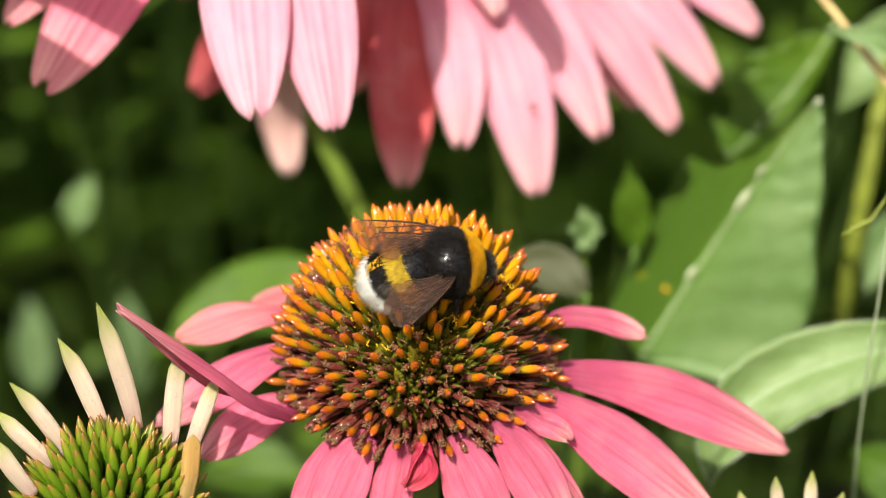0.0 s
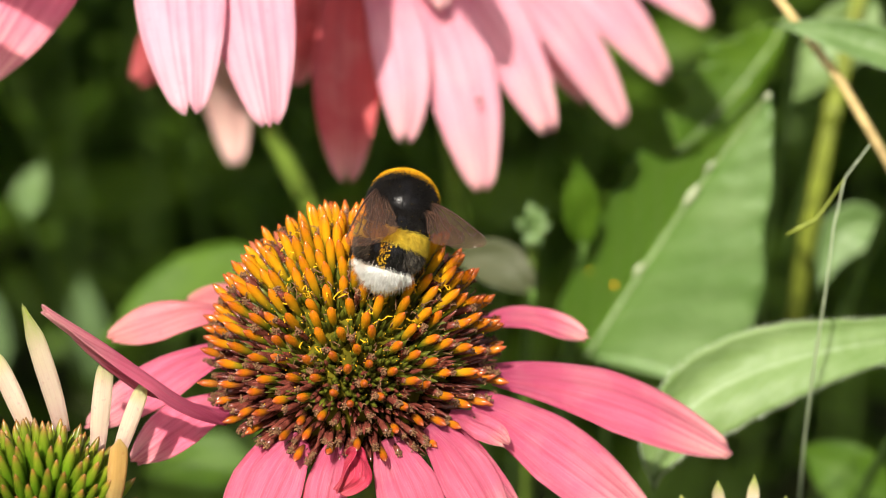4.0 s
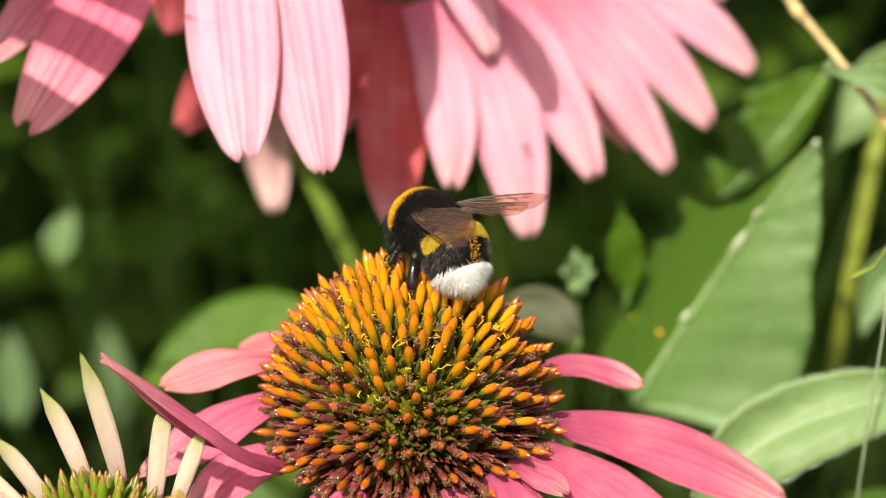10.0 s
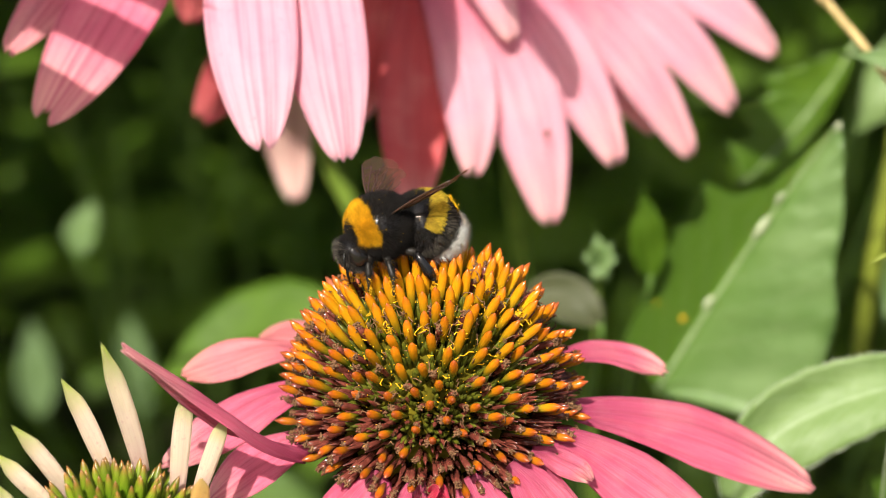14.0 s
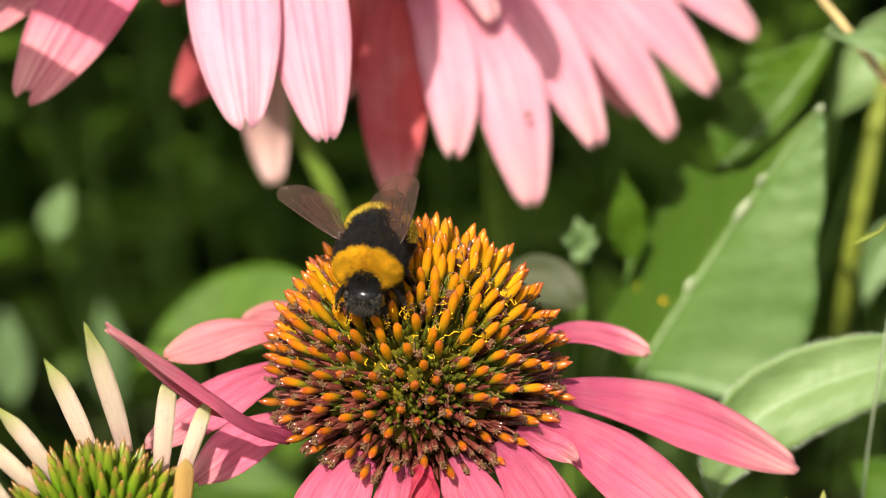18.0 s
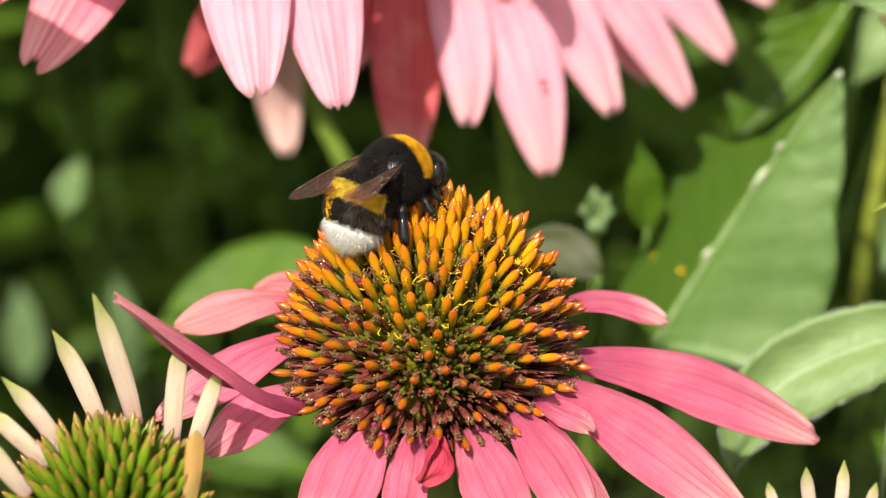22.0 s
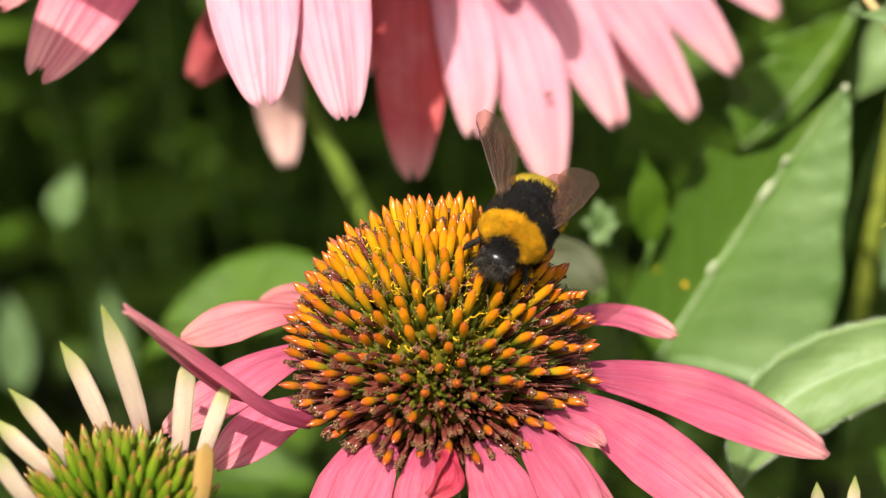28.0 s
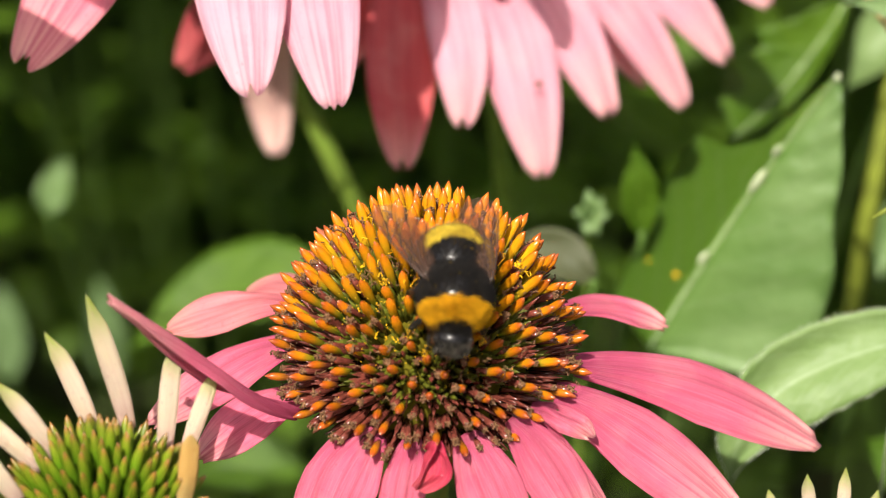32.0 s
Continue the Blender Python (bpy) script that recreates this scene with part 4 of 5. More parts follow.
def dry_stalk():
    st = thing("dry_stalk", (82.8, 74.4, -16.3), "thin dry tan stalk leaning across the leaves", "stalk")
    part("stalk", tube([(53.8, 97.8, 19.5), (57.9, 93.4, 12.8), (66.5, 87.8, 4.2), (74.6, 82.0, -4.7), (82.8, 74.4, -16.3), (91.8, 71.3, -35.8)], [0.6, 0.7, 0.64, 0.72, 0.7, 0.7], 8), DRY, st)
    part("node", tube([(58.5, 93.1, 12.2), (59.8, 92.1, 10.7), (61.0, 91.2, 9.4)], [0.72, 1.05, 0.72], 8), DRY, st, "swollen joint")


dry_stalk()
hook = thing("grass_tip", (63.7, 28.4, 4.4), "thin pale bent grass stalk with a drooping tip", "grass")
part("blade", tube([(59.1, 27.3, 2.5), (60.9, 27.8, 3.4), (63.3, 28.4, 4.4), (65.2, 29.9, 6.7), (67.1, 31.5, 9.2)], [0.15, 0.4, 0.3, 0.2, 0.12], 6), STEM_YELLOW, hook)
part("stalk", tube([(70.6, 34.0, 13.2), (67.1, 31.5, 9.2), (65.6, 27.7, 3.2), (64.9, 24.6, -5.2), (64.4, 24.3, -16.7), (64.5, 26.1, -32.4), (66.2, 32.3, -59.6)], [0.12, 0.14, 0.15, 0.16, 0.18, 0.2, 0.3], 6), STRAND, hook)


# ---- foliage farther back ----
def far_foliage():
    """A garden bed of leafy plants: low growth behind the flowers, taller plants to the sides, at the back and behind."""
    r = random.Random(21)
    shapes, outer, stems = [], [], []
    # sun paths kept clear of the added heads so these spots stay lit
    sunlit = [(V(-91, 272, -147), 55), (V(-141, 566, -308), 30), (V(-120, 417, -294), 60)]

    def one(b, reach, drop, width, tilt, seed, into, nu=6, nv=4):
        a = r.uniform(0, 6.28)
        t = b + V(math.cos(a) * reach, math.sin(a) * reach * 0.65, drop)
        q = (b + t) / 2 + V(0, 0, r.uniform(4, 16))
        into.append(blade(b, q, t, reach * width, (r.uniform(-0.4, 0.4), tilt, 1), leaf_profile, nu=nu, nv=nv, wave=1.5, fold=0.2, seed=seed))

    def stalk(x, y, z):
        foot, head = V(x + r.uniform(-25, 25), max(y, 560) if abs(x) < 600 and 0 < y else y + r.uniform(-25, 25), -625), V(x, y, z)
        mid = foot.lerp(head, 0.5) + V(r.uniform(-15, 15), r.uniform(-15, 15), 0)
        stems.append(curve_tube(foot, mid, head, 0.8, 0.4, 8, 6))
        return lambda k: bez(foot, mid, head, k)

    # the low growth, down to the soil
    for k in range(2100):
        y = 600 + 850 * r.random()
        x = r.uniform(-1, 1) * 560
        top = 196 - 0.51 * (y + 265)
        z = max(-606 + r.uniform(0, 60), top - 10 - (60 + 0.3 * y) * r.random() ** (1.0 if k % 4 else 0.2) * (1 if k % 4 else 2.5))
        one(V(x, y, z), r.uniform(30, 75), r.uniform(-45, 15), r.uniform(0.3, 0.5), r.uniform(-0.7, 0.3), k, shapes)
    # unseen plants on bare stalks, added so their leafy heads keep the growth below in shade
    for k in range(340):
        y, x = r.uniform(190, 1380), r.uniform(-600, 600)
        low = 196 - 0.50 * (y + 265) + 16
        head = min(low + r.uniform(120, 230), 190)
        way = stalk(x, y, head)
        for q in range(11):
            z = low + (head - low) * r.random() ** 0.8
            if any((V(x, y, z) - p).cross(SUN_DIR).length < wide for p, wide in sunlit):
                continue
            at = way(min(1.0, max(0.05, (z + 625) / (head + 625))))
            one(V(at.x, y + 0.4 * (at.y - y), z), r.uniform(50, 95), r.uniform(-8, 25), r.uniform(0.35, 0.55), r.uniform(-0.5, 0.3), k + 0.05 * q, shapes)
    # the rest of the bed
    for k in range(330):
        x, y = r.uniform(-1500, 1500), r.uniform(-1500, 2600)
        if abs(x) < 620 and -330 < y < 1420:
            continue
        tall = r.uniform(380, 820) if y > 0 else r.uniform(200, 420)
        way = stalk(x, y, -625 + tall)
        for q in range(20):
            one(way(r.uniform(0.2, 1.0)), r.uniform(70, 140), r.uniform(-40, 30), r.uniform(0.35, 0.5), r.uniform(-0.4, 0.3), k + 0.05 * q, outer, 4, 2)
    st = tagged(new("foliage"), "dense dark green garden foliage in shade, with unseen heads added to cast it", "foliage", kind="stuff")
    org[st.name] = V(0, 0, 0)
    st.location = MID
    part("leaves", join(shapes), LEAF_FAR, st, kind="stuff")
    part("outer_leaves", join(outer), LEAF_FAR, st, "broad green leaves round the bed", kind="stuff")
    part("stalks", join(stems), STALK, st, "thin green stalks", kind="stuff")


far_foliage()


# ---- the bumblebee: built along x, head forward, back up ----
def skin(body, u, out=0.0):
    """The place on a body (centre, half sizes, pitch, taper towards the tail) in the way u from its middle, and the normal there."""
    centre, semi, pitch, taper = body
    k = 1 - taper * max(0.0, -u.x) ** 1.6
    nrm = V(u.x / semi[0], u.y / (semi[1] * k), u.z / (semi[2] * k)).normalized()
    rot = Matrix.Rotation(radians(pitch), 3, "Y")
    return rot @ (V(u.x * semi[0], u.y * semi[1] * k, u.z * semi[2] * k) + nrm * out) + Vector(centre), rot @ nrm


def body_shell(body, x0=-1.0, x1=1.0, out=0.0, n=20, m=32, belly=0.0):
    """The body between two cuts across its axis; belly: the angle left open below."""
    verts, faces = [], []
    a0, a1 = math.acos(max(-1.0, x0)), math.acos(min(1.0, x1))
    for i in range(n + 1):
        a = a0 + (a1 - a0) * i / n
        for j in range(m):
            b = (2 * math.pi - belly) * j / m - math.pi / 2 + belly / 2
            verts.append(skin(body, V(math.cos(a), math.sin(a) * math.cos(b), math.sin(a) * math.sin(b)), out)[0])
    for i in range(n):
        for j in range(m - (1 if belly else 0)):
            faces.append((i * m + j, i * m + (j + 1) % m, (i + 1) * m + (j + 1) % m, (i + 1) * m + j))
    return verts, faces


def fur(body, count, keep, length, seed, sweep=0.45, wide=0.028, tuft=0.5):
    """Tapered hairs in loose tufts over a body; keep says where, by the unit place on it."""
    r = random.Random(seed)
    rot = Matrix.Rotation(radians(body[2]), 3, "Y")
    back = rot @ V(-1, 0, -0.15)
    verts, faces = [], []
    made = 0
    while made < count:
        u = V(r.gauss(0, 1), r.gauss(0, 1), r.gauss(0, 1)).normalized()
        if not keep(u + V(r.gauss(0, 0.03), r.gauss(0, 0.02), r.gauss(0, 0.04))):
            continue
        made += 1
        p, nrm = skin(body, u)
        lean = noise.noise_vector(p * 0.85 + V(seed, 0, 0)) * tuft
        d = (nrm + back * sweep + lean + V(r.gauss(0, 0.16), r.gauss(0, 0.16), r.gauss(0, 0.16))).normalized()
        ln = length * r.uniform(0.5, 1.2)
        side = d.cross(V(r.gauss(0, 1), r.gauss(0, 1), r.gauss(0, 1)))
        if side.length < 1e-3:
            side = d.orthogonal()
        side.normalize()
        other = d.cross(side)
        n = len(verts)
        mid = p + d * ln * 0.5 + nrm * ln * 0.1
        tip = p + d * ln + back * ln * 0.12
        verts += [p + side * wide, p - side * wide * 0.5 + other * wide, p - side * wide * 0.5 - other * wide,
                  mid + side * wide * 0.75, mid - side * wide * 0.37 + other * wide * 0.75, mid - side * wide * 0.37 - other * wide * 0.75, tip]
        for a, b in ((0, 1), (1, 2), (2, 0)):
            faces.append((n + a, n + b, n + b + 3, n + a + 3))
            faces.append((n + a + 3, n + b + 3, n + 6))
    return verts, faces


def wing_edge(s, width):
    lead = width * (0.10 + 0.14 * math.sin(math.pi * s ** 0.8))
    trail = -width * (0.05 + 0.86 * math.sin(math.pi * min(1, s * 0.90) ** 1.6) ** 0.85) + width * 0.13 * math.exp(-((s - 0.55) / 0.05) ** 2)
    if s > 0.86:
        k = math.sqrt(max(0.0, 1 - ((s - 0.86) / 0.14) ** 2))
        mid = -0.22 * width
        lead, trail = mid + (lead - mid) * k, mid + (trail - mid) * k
    return lead, trail


def wing_lift(s, v, seed):
    """The folds of the membrane: long pleats, deeper towards the free edge, and crinkles near the tip."""
    pleat = 0.10 * math.cos(v * 15 + 2.0 * s + seed) * (0.4 + 0.6 * v) * min(1.0, s * 3)
    crinkle = 0.05 * math.sin(s * 34 + v * 9) * max(0.0, s - 0.45)
    return 0.14 * math.sin(s * 5 + v * 3 + seed) * s + pleat + crinkle - 0.35 * s * s


def wing_shape(length, width, seed):
    """Membrane from the hinge backwards along -x, y outwards; and its veins."""
    n, m = 44, 22
    verts, faces = [], []
    for i in range(n + 1):
        s = i / n
        lead, trail = wing_edge(s, width)
        for j in range(m + 1):
            v = j / m
            verts.append(V(-length * s, lead + (trail - lead) * v, wing_lift(s, v, seed)))
    k = len(verts)
    verts += [v - V(0, 0, 0.03) for v in verts]
    for i in range(n):
        for j in range(m):
            q = i * (m + 1) + j
            faces.append((q, q + 1, q + m + 2, q + m + 1))
            faces.append((k + q, k + q + m + 1, k + q + m + 2, k + q + 1))
    veins = []
    ways = (((0.0, 0.0), (0.86, 0.0), 0.10), ((0.0, 0.1), (0.80, 0.26), 0.06), ((0.0, 0.35), (0.74, 0.48), 0.055), ((0.04, 0.62), (0.66, 0.70), 0.05), ((0.08, 0.8), (0.5, 0.97), 0.045),
            ((0.56, 0.0), (0.68, 0.40), 0.045), ((0.38, 0.05), (0.45, 0.45), 0.045), ((0.50, 0.22), (0.56, 0.66), 0.04), ((0.66, 0.24), (0.72, 0.60), 0.04), ((0.30, 0.40), (0.36, 0.80), 0.04),
            ((0.74, 0.0), (0.80, 0.24), 0.04), ((0.72, 0.48), (0.84, 0.62), 0.035))
    for (s0, v0), (s1, v1), r in ways:
        pts = []
        for i in range(9):
            q = i / 8
            s, v = s0 + (s1 - s0) * q, v0 + (v1 - v0) * q + 0.05 * math.sin(math.pi * q)
            lead, trail = wing_edge(s, width)
            pts.append(V(-length * s, lead + (trail - lead) * v, wing_lift(s, v, seed) + 0.02))
        veins.append(tube(pts, [r * 1.5 * (1 - 0.45 * i / 8) for i in range(9)], 5))
    return (verts, faces), veins


def mirrored(shape):
    return ([V(v[0], -v[1], v[2]) for v in shape[0]], [tuple(reversed(f)) for f in shape[1]])


ABD = ((-3.4, 0, 0.0), (4.7, 4.15, 3.9), -33, 0.28)
THX = ((2.8, 0, 0.8), (3.9, 3.95, 3.7), 12, 0.0)
HEAD = ((6.4, 0, -2.1), (1.75, 2.4, 2.3), 48, 0.0)
HINGE = (2.2, 3.2, 3.1)


def dusted(body, count, seed, keep, out=0.7, spread=0.25, size=0.06):
    """Pollen grains caught in the fur."""
    r = random.Random(seed)
    grains = []
    while len(grains) < count:
        u = V(r.gauss(0, 1), r.gauss(0, 1), r.gauss(0, 1)).normalized()
        if keep(u):
            s = size * r.uniform(0.6, 1.4)
            grains.append(egg(skin(body, u, out + r.gauss(0, spread))[0], (s, s, s), 0, 3, 5))
    return join(grains)


def bumblebee():
    bee = thing("bumblebee", (0, 0, 22), "furry black bumblebee with yellow bands and white tail", "bee")
    org[bee.name] = V(0, 0, 0)
    collar = lambda u: 0.40 < u.x < 0.85 and u.z > -0.14
    tail = lambda u: -0.48 - 0.1 * u.z
    bald = lambda u: -0.2 < u.x < 0.12 and u.z > 0.86 and abs(u.y) < 0.18
    abd = part("abdomen", body_shell(ABD, n=24), BLACK, bee, "glossy black abdomen", True)
    part("black_front_fur", fur(ABD, 3200, lambda u: u.x > 0.44, 0.7, 3, 0.4), FUR_BLACK, abd, "black fur", True)
    part("yellow_band", join([body_shell(ABD, 0.10, 0.45, 0.05, 8, belly=3.0), fur(ABD, 6000, lambda u: 0.08 < u.x < 0.46 and u.z > 0.02, 0.85, 1, 0.5, 0.026, 0.3)]), FUR_LEMON, abd, "yellow fur band", True)
    part("black_band", fur(ABD, 5000, lambda u: tail(u) < u.x < 0.08 or (tail(u) < u.x < 0.46 and u.z < 0.02), 0.6, 2, 0.9, 0.022), FUR_BLACK, abd, "short sparse black fur", True)
    part("side_fringe", fur(ABD, 1300, lambda u: -0.42 < u.x < 0.05 and abs(u.y) > 0.5, 0.85, 12, 0.8, 0.02), FUR_GREY, abd, "greyish hairs along the flanks", True)
    part("white_tail", join([body_shell(ABD, -1.0, -0.60, 0.6, 12), fur(ABD, 2300, lambda u: u.x < tail(u), 1.5, 4, 0.9, 0.024, 0.5)]), FUR_WHITE, abd, "white fur tail", True)
    part("pollen", join([dusted(ABD, 70, 77, lambda u: u.z > -0.3, 0.5, 0.2, 0.036), dusted(ABD, 80, 78, lambda u: abs(u.y - 0.08) < 0.14 and -0.62 < u.x < 0.0 and u.z > 0, 0.5, 0.2, 0.075), dusted(ABD, 90, 79, lambda u: u.x < -0.8 and u.z < 0.25, 1.0, 0.25, 0.075)]), POLLEN, abd, "scattered yellow pollen grains", True, "stuff")
    thx = part("thorax", body_shell(THX), BLACK, bee, "black furry thorax", True)
    part("black_fur", fur(THX, 15000, lambda u: not collar(u) and not bald(u), 0.9, 5, 0.4, 0.024, 0.3), FUR_BLACK, thx, "black fur", True)
    part("bald_patch_fur", fur(THX, 160, bald, 0.4, 15), FUR_BLACK, thx, "sparse short black fur", True)
    part("yellow_collar", join([body_shell(THX, 0.42, 0.83, 0.04, 6, belly=2.8), fur(THX, 9500, collar, 0.95, 6, 0.2, 0.025, 0.3)]), FUR_YELLOW, thx, "golden fur collar", True)
    part("pollen", dusted(THX, 60, 80, lambda u: u.z > -0.6, 0.6, 0.15, 0.034), POLLEN, thx, "scattered yellow pollen grains", True, "stuff")
    head = part("head", body_shell(HEAD, n=14, m=20), BLACK, bee, "black head", True)
    part("head_fur", fur(HEAD, 2600, lambda u: abs(u.y) < 0.78, 0.7, 7, 0.0, 0.022), FUR_BLACK, head, "black fur", True)
    part("face_fringe", fur(HEAD, 900, lambda u: abs(u.y) < 0.7 and u.x > 0.0, 0.9, 17, 0.0, 0.018), FUR_GREY, head, "greyish face hairs", True)
    for side in (1, -1):
        part("eye", egg((6.8, 1.95 * side, -2.0), (0.75, 0.55, 1.5), 30, 12, 16), EYE, head, "glossy dark compound eye", True)
        part("antenna", tube([(7.4, 0.6 * side, -1.4), (8.1, 1.2 * side, -1.2), (8.4, 1.6 * side, -2.0), (8.4, 1.9 * side, -3.3)], [0.16, 0.15, 0.15, 0.13], 6), BLACK, head, "black elbowed antenna", True)
    part("tongue", tube([(7.2, 0, -3.4), (7.4, 0, -4.6), (7.1, 0, -6.0)], [0.3, 0.2, 0.1], 6), BLACK, head, "", True)
    # legs: hip, knee, ankle, toe for each pair
    for x, spread, plan in ((5.0, 2.0, ((0.3, 1.0, -1.4), (0.5, 1.5, -3.2), (0.7, 1.8, -5.0))), (3.0, 2.3, ((0.2, 2.3, -1.2), (0.0, 3.3, -3.2), (0.2, 3.6, -5.3))), (1.2, 2.2, ((-1.6, 2.7, -0.6), (-3.4, 3.5, -3.9), (-4.4, 3.4, -6.3)))):
        for side in (1, -1):
            pts = [V(x, spread * side * 0.7, -1.9)] + [V(x + a, (spread * 0.35 + b) * side, -1.6 + c) for a, b, c in plan]
            hind = x < 2
            leg = part("leg", tube([pts[0], pts[0].lerp(pts[1], 0.5), pts[1]], [0.5, 0.62, 0.42], 8), LEG, bee, "black hairy leg", True)
            thick = 0.72 if hind else 0.42
            part("shin", tube([pts[1], pts[1].lerp(pts[2], 0.3), pts[1].lerp(pts[2], 0.75), pts[2]], [0.32, thick * 0.8, thick, thick * 0.7], 10), BLACK if hind else LEG, leg, "broad glossy black shin" if hind else "", True)
            joints = [pts[2].lerp(pts[3], k / 5) + V(0, 0, 0.3 * math.sin(math.pi * k / 5)) for k in range(6)]
            part("foot", tube([p for a, b in zip(joints, joints[1:]) for p in (a, a.lerp(b, 0.7))] + [joints[-1]], [0.34, 0.36, 0.22, 0.27, 0.18, 0.23, 0.15, 0.19, 0.12, 0.15, 0.07], 6), LEG, leg, "pollen-dusted jointed foot", True)
            r = random.Random(int(x * 10) + side)
            hairs = []
            for k in range(260):
                q = pts[1].lerp(pts[2], r.random()) if k % 2 else pts[0].lerp(pts[1], r.random())
                d = V(r.gauss(0, 1), r.gauss(0, 1), r.gauss(0, 1)).normalized()
                hairs.append(tube([q + d * 0.3, q + d * r.uniform(0.7, 1.15) + V(-0.2, 0, -0.3)], [0.03, 0.008], 3))
            part("leg_fur", join(hairs), FUR_BLACK, leg, "", True)
            grains = []
            for k in range(110 if hind else 50):
                q = pts[2].lerp(pts[3], r.random()) + V(r.gauss(0, 0.2), r.gauss(0, 0.2), r.gauss(0, 0.2))
                grains.append(egg(q, (0.075, 0.075, 0.075), 0, 3, 5))
            part("pollen", join(grains), POLLEN, leg, "yellow pollen grains", True, "stuff")
    pairs = []
    fore, fore_v = wing_shape(12.0, 4.3, 0.4)
    hind, hind_v = wing_shape(8.6, 3.7, 1.3)
    for side in (1, -1):
        for name, sh, vn, off in (("forewing", fore, fore_v, V(0, 0, 0.05)), ("hindwing", hind, hind_v, V(-0.7, -1.3, -0.15))):
            flip = mirrored if side < 0 else (lambda shape: shape)
            wing = part(name, flip(([v + off for v in sh[0]], sh[1])), WING, bee, "smoky brown translucent wing", True)
            wing.location = V(HINGE[0], HINGE[1] * side, HINGE[2]) * MM
            for vein in vn:
                part("vein", flip(([v + off for v in vein[0]], vein[1])), VEIN, wing, "", True)
            pairs.append((wing, side))
    return bee, pairs


bee, wings = bumblebee()


def small_insect():
    """A grey-brown insect that hovers behind the flowers for a moment."""
    fly = thing("flying_insect", (0, 0, 0), "small grey-brown insect hovering behind the flowers", "insect")
    org[fly.name] = V(0, 0, 0)
    part("abdomen", egg((-2.2, 0, 0), (2.6, 1.1, 1.0), -8), FLY_BODY, fly, "banded grey abdomen", True)
    part("thorax", egg((1.0, 0, 0.3), (1.5, 1.2, 1.2)), FLY_BODY, fly, "", True)
    part("head", egg((2.9, 0, 0.2), (0.8, 1.1, 0.9)), FLY_BODY, fly, "", True)
    for side in (1, -1):
        for k, (sweep, rise) in enumerate(((-1.0, 1.5), (-3.2, 0.4))):
            part("wing", blade((1.0 - k, 0.9 * side, 0.9), (0.6 + sweep * 0.4, 3.0 * side, 1.4 + rise * 0.5), (0.2 + sweep, 6.0 * side, 1.2 + rise), 2.6, (0.1, 0, 1), leaf_profile, nu=10, nv=4, thick=0.05, wave=0.3), FLY_WING, fly, "pale grey wing", True)
    return fly


fly = small_insect()


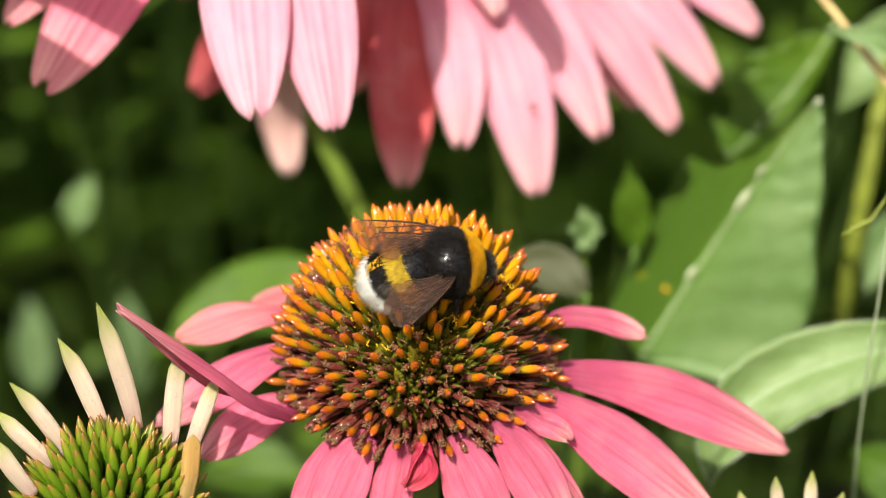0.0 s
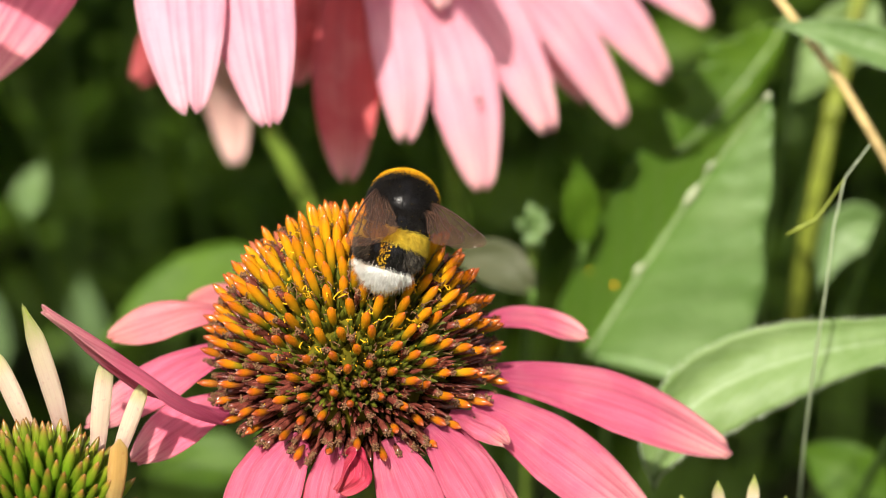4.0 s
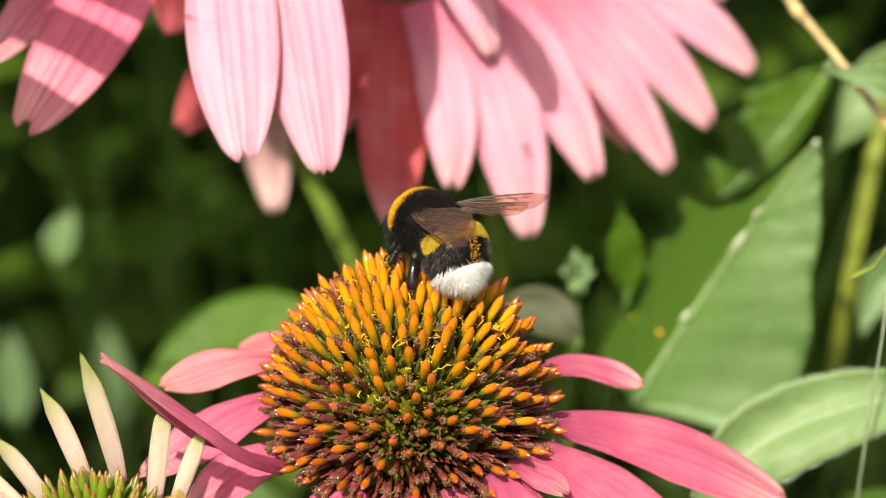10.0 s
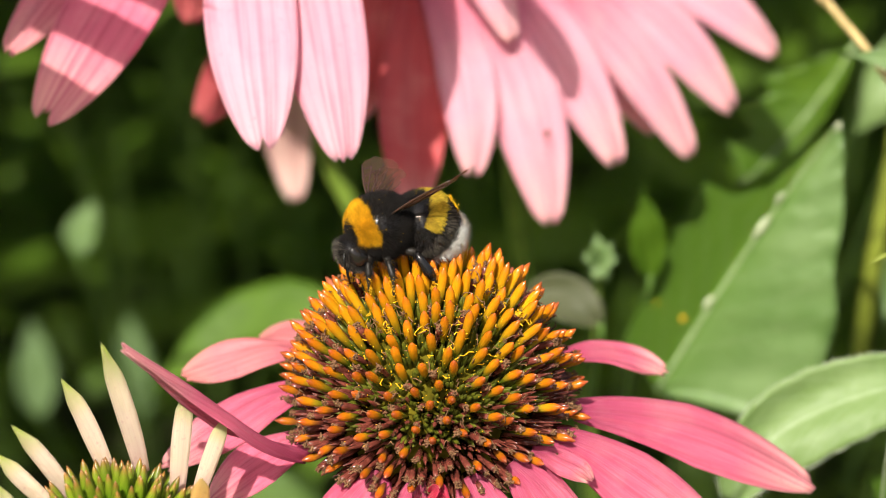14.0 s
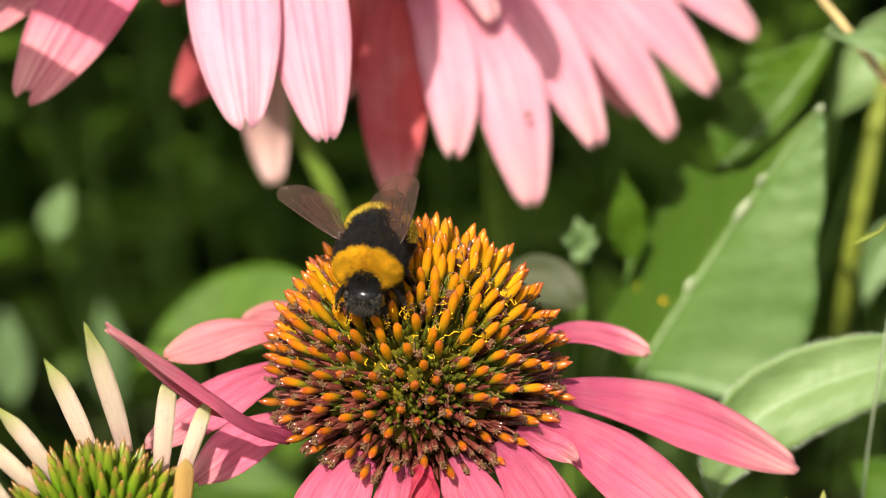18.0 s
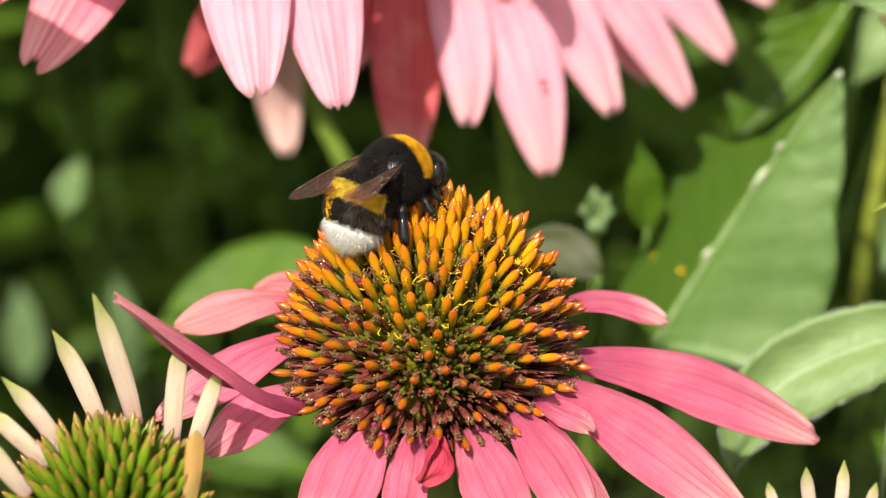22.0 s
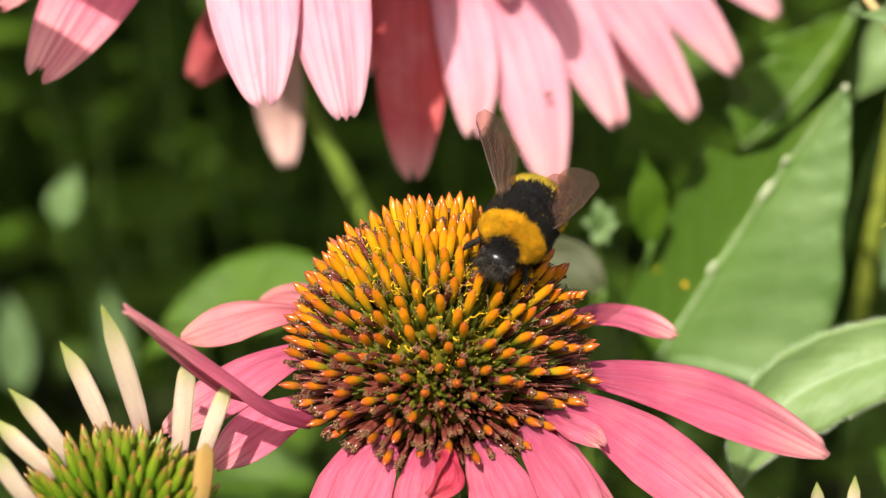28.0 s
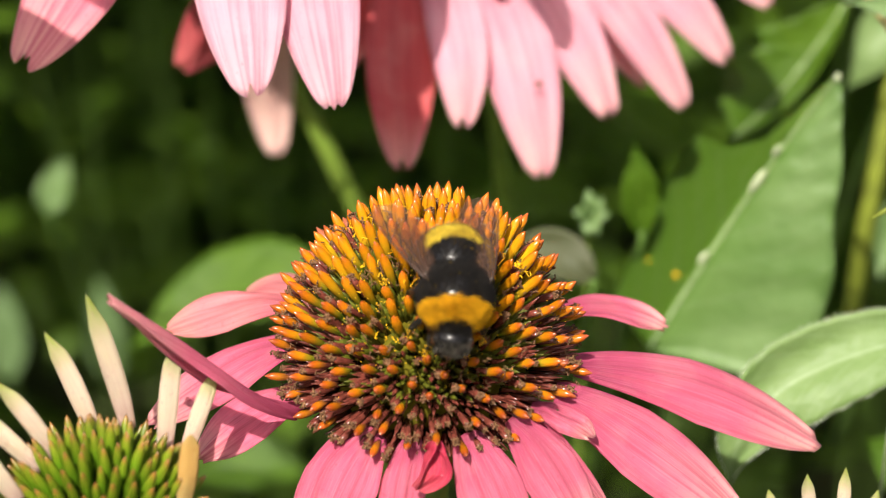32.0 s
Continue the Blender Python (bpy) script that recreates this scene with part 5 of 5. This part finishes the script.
def motions():
    walk(bee, [
        (0, pose(0.00145, -0.01089, 0.64242, 26.3, -2.4, 13.3)),
        (0.5, pose(0.00188, -0.01119, 0.64222, 27.8, -2.2, 16.5)),
        (1, pose(0.00362, -0.00978, 0.64266, 28.3, -13.4, 25.2)),
        (1.5, pose(0.00307, -0.00929, 0.64299, 22.5, -11.7, 19.5)),
        (2, pose(0.00490, -0.00815, 0.64314, 16.4, -8.3, 12.0)),
        (2.5, pose(0.00404, -0.00860, 0.64314, 17.2, -8.3, 12.4)),
        (3.5, pose(0.00521, -0.00548, 0.64383, 16.9, -14.1, 51.3)),
        (4.5, pose(0.00627, -0.00225, 0.64408, 12.7, -18.9, 91.1)),
        (5, pose(0.00712, -0.00203, 0.64385, 14.3, -19.5, 92.8)),
        (5.5, pose(0.00729, -0.00187, 0.64384, 15.0, -16.1, 91.7)),
        (6, pose(0.00762, -0.00134, 0.64379, 15.8, -12.7, 87.1)),
        (6.5, pose(0.00800, -0.00014, 0.64374, 9.7, -17.8, 89.1)),
        (7, pose(0.00723, 0.00077, 0.64401, 8.3, -16.8, 114.0)),
        (7.5, pose(0.00634, 0.00155, 0.64430, 9.5, -15.1, 126.0)),
        (8, pose(0.00586, 0.00192, 0.64447, 10.7, -13.0, 136.7)),
        (8.5, pose(0.00425, 0.00313, 0.64482, 5.2, -13.5, 129.1)),
        (9, pose(0.00241, 0.00617, 0.64464, 2.3, -12.5, 123.3)),
        (9.5, pose(0.00345, 0.00521, 0.64460, 8.8, -10.4, 122.8)),
        (10, pose(0.00345, 0.00321, 0.64480, 14.6, -3.8, 127.3)),
        (10.5, pose(0.00354, 0.00642, 0.64438, 14.8, -14.2, 129.8)),
        (11, pose(0.00239, 0.00456, 0.64515, 3.4, -10.9, 144.8)),
        (11.5, pose(0.00162, 0.00349, 0.64526, 10.1, -3.8, 141.7)),
        (12, pose(-0.00011, 0.00428, 0.64506, 5.7, -8.0, 179.3)),
        (12.5, pose(-0.00212, 0.00377, 0.64497, 4.8, 1.5, 173.0)),
        (13, pose(-0.00152, 0.00281, 0.64505, 4.8, -5.2, -167.1)),
        (13.5, pose(-0.00396, 0.00260, 0.64474, 9.1, 4.1, -175.9)),
        (14, pose(-0.00368, 0.00262, 0.64471, 15.1, -5.0, -156.2)),
        (14.5, pose(-0.00535, 0.00213, 0.64444, 13.1, -4.1, -142.1)),
        (16.5, pose(-0.00476, 0.00057, 0.64461, 0.7, -9.7, -127.6)),
        (17, pose(-0.00436, -0.00093, 0.64466, -3.1, -2.8, -122.7)),
        (17.5, pose(-0.00427, -0.00182, 0.64451, -0.7, -2.6, -115.0)),
        (18, pose(-0.00493, -0.00579, 0.64362, 0.8, -0.3, -99.9)),
        (18.5, pose(-0.00486, -0.00609, 0.64359, 3.8, 0.4, -100.0)),
        (19, pose(-0.00514, -0.00555, 0.64369, 7.1, -0.1, -104.9)),
        (19.5, pose(-0.00463, -0.00369, 0.64420, 4.6, 1.2, -101.5)),
        (20, pose(-0.00588, -0.00869, 0.64263, 2.5, 2.4, -98.6)),
        (20.25, pose(-0.00551, -0.00787, 0.64300, -13.0, 20.6, -126.5)),
        (20.5, pose(-0.00514, -0.00703, 0.64333, -38.9, 19.7, -159.5)),
        (20.75, pose(-0.00732, -0.00504, 0.64323, -27.2, 8.2, 167.0)),
        (21, pose(-0.00940, -0.00296, 0.64279, -19.9, 7.5, 129.2)),
        (21.5, pose(-0.00883, -0.00114, 0.64325, -16.2, -13.1, 77.5)),
        (22, pose(-0.00581, -0.00002, 0.64428, -15.1, -16.5, 41.1)),
        (22.5, pose(-0.00267, 0.00180, 0.64483, 1.0, -10.6, 48.2)),
        (23, pose(-0.00089, 0.00459, 0.64467, 2.9, 6.5, 22.4)),
        (23.5, pose(-0.00063, 0.00279, 0.64500, 2.8, 4.5, 17.6)),
        (24, pose(0.00026, 0.00312, 0.64503, -0.4, 2.8, 12.9)),
        (24.5, pose(0.00045, 0.00195, 0.64518, 2.6, -0.0, 12.7)),
        (25, pose(0.00249, -0.00070, 0.64516, 7.9, 1.6, 10.2)),
        (25.5, pose(0.00449, -0.00181, 0.64456, 6.9, 3.8, -3.4)),
        (26, pose(0.00422, -0.00262, 0.64427, 7.1, 11.6, -4.3)),
        (26.5, pose(0.00812, -0.00103, 0.64366, -29.6, 17.8, -62.9)),
        (27.5, pose(0.00911, -0.00205, 0.64317, -29.0, 1.0, -93.1)),
        (28.5, pose(0.01006, -0.00306, 0.64261, -21.9, -8.7, -126.1)),
        (29, pose(0.00733, -0.00392, 0.64337, -29.6, -19.9, -130.2)),
        (29.5, pose(0.00598, -0.00708, 0.64306, -28.7, -8.7, -130.9)),
        (30, pose(0.00398, -0.00847, 0.64307, -25.1, -3.5, -132.9)),
        (30.5, pose(0.00371, -0.00837, 0.64314, -29.5, -4.9, -131.9)),
        (31, pose(0.00288, -0.00675, 0.64377, -33.0, -15.9, -134.0)),
        (31.5, pose(0.00393, -0.00750, 0.64348, -32.8, -7.8, -118.0)),
        (32, pose(0.00298, -0.01369, 0.64059, -8.5, 16.5, -89.6)),
    ])
    # splay to the side, lift, for the left and the right wing
    plan = [
        (0, 7, 18, 43, 19), (1, 4, 17, 42, 20), (2, 4, 15, 38, 22), (5, 10, 14, 53, 28), (6, 7, 14, 53, 21), (7, 2, 15, 62, 24), (8, 11, 13, 51, 25),
        (9, 9, 17, 47, 27), (10, 11, 9, 57, 22), (11, 2, 13, 72, 10), (12, 17, 24, 72, 6), (13, 35, 41, 74, 13), (14, 57, 34, 72, 13),
        (17, 2, 9, 57, 17), (18, 2, 14, 57, 11), (19, 2, 15, 61, 17), (20, 2, 11, 56, 4), (20.5, 17, 20, 34, 22), (21, 24, 11, 28, 32),
        (21.5, 14, 6, 9, 32), (22, 5, 11, 37, 17), (23, 2, 3, 16, -0), (24, 4, 14, 4, 0), (25, 2, 17, 49, 24), (26, 38, 2, 17, 13),
        (26.5, 54, 24, 56, 23), (28.5, 2, 10, 46, 19), (29, 6, 8, 45, 14), (30, 2, 6, 45, 10), (31, 5, 6, 44, 5), (31.5, 9, 2, 46, 3),
        (32, 5, 7, 35, 0),
    ]
    # how far the wing nearer the viewer droops over the flank, left and right
    droop = [(0, 0, 0), (4.5, 15, 0), (6.5, 20, 0), (7, 42, 0), (11, 40, 0), (12, 0, 0), (20.5, 0, 0), (22.5, 0, 0), (23, 0, 24), (25, 0, 26), (26.5, 0, 0), (32, 0, 0)]

    def drooping(t, side):
        for a, b in zip(droop, droop[1:]):
            if a[0] <= t <= b[0]:
                k = (t - a[0]) / (b[0] - a[0])
                return (a[1] + (b[1] - a[1]) * k) if side > 0 else (a[2] + (b[2] - a[2]) * k)
        return 0.0

    for hinge, side in wings:
        at = hinge.location.copy()
        rows = []
        for t, ls, ll, rs, rl in plan:
            splay, lift = (ls, ll) if side > 0 else (rs, rl)
            rows.append((t, Matrix.Translation(at) @ Matrix.Rotation(radians(-splay * side), 4, "Z") @ Matrix.Rotation(radians(lift), 4, "Y") @ Matrix.Rotation(radians(-drooping(t, side) * side), 4, "X")))
        walk(hinge, rows)
    away = pose(0.190, 0.330, 0.640, 0, 0, 200)
    walk(fly, [
        (0, away), (11.5, away), (11.8, pose(0.060, 0.160, 0.600, 10, -10, 215)), (12, pose(0.0255, 0.1020, 0.5775, 10, -20, 230)), (12.3, pose(0.0236, 0.1020, 0.5799, 20, -50, 250)), (12.6, pose(0.0243, 0.1020, 0.5801, 0, -65, 240)),
        (12.9, pose(0.0223, 0.1020, 0.5793, 10, -60, 225)), (13.2, pose(0.0232, 0.1020, 0.5808, 0, -50, 215)), (13.5, pose(0.0232, 0.1020, 0.5821, 10, -40, 200)), (13.8, pose(0.075, 0.200, 0.610, 0, -20, 200)), (14.3, away), (32, away),
    ])


motions()
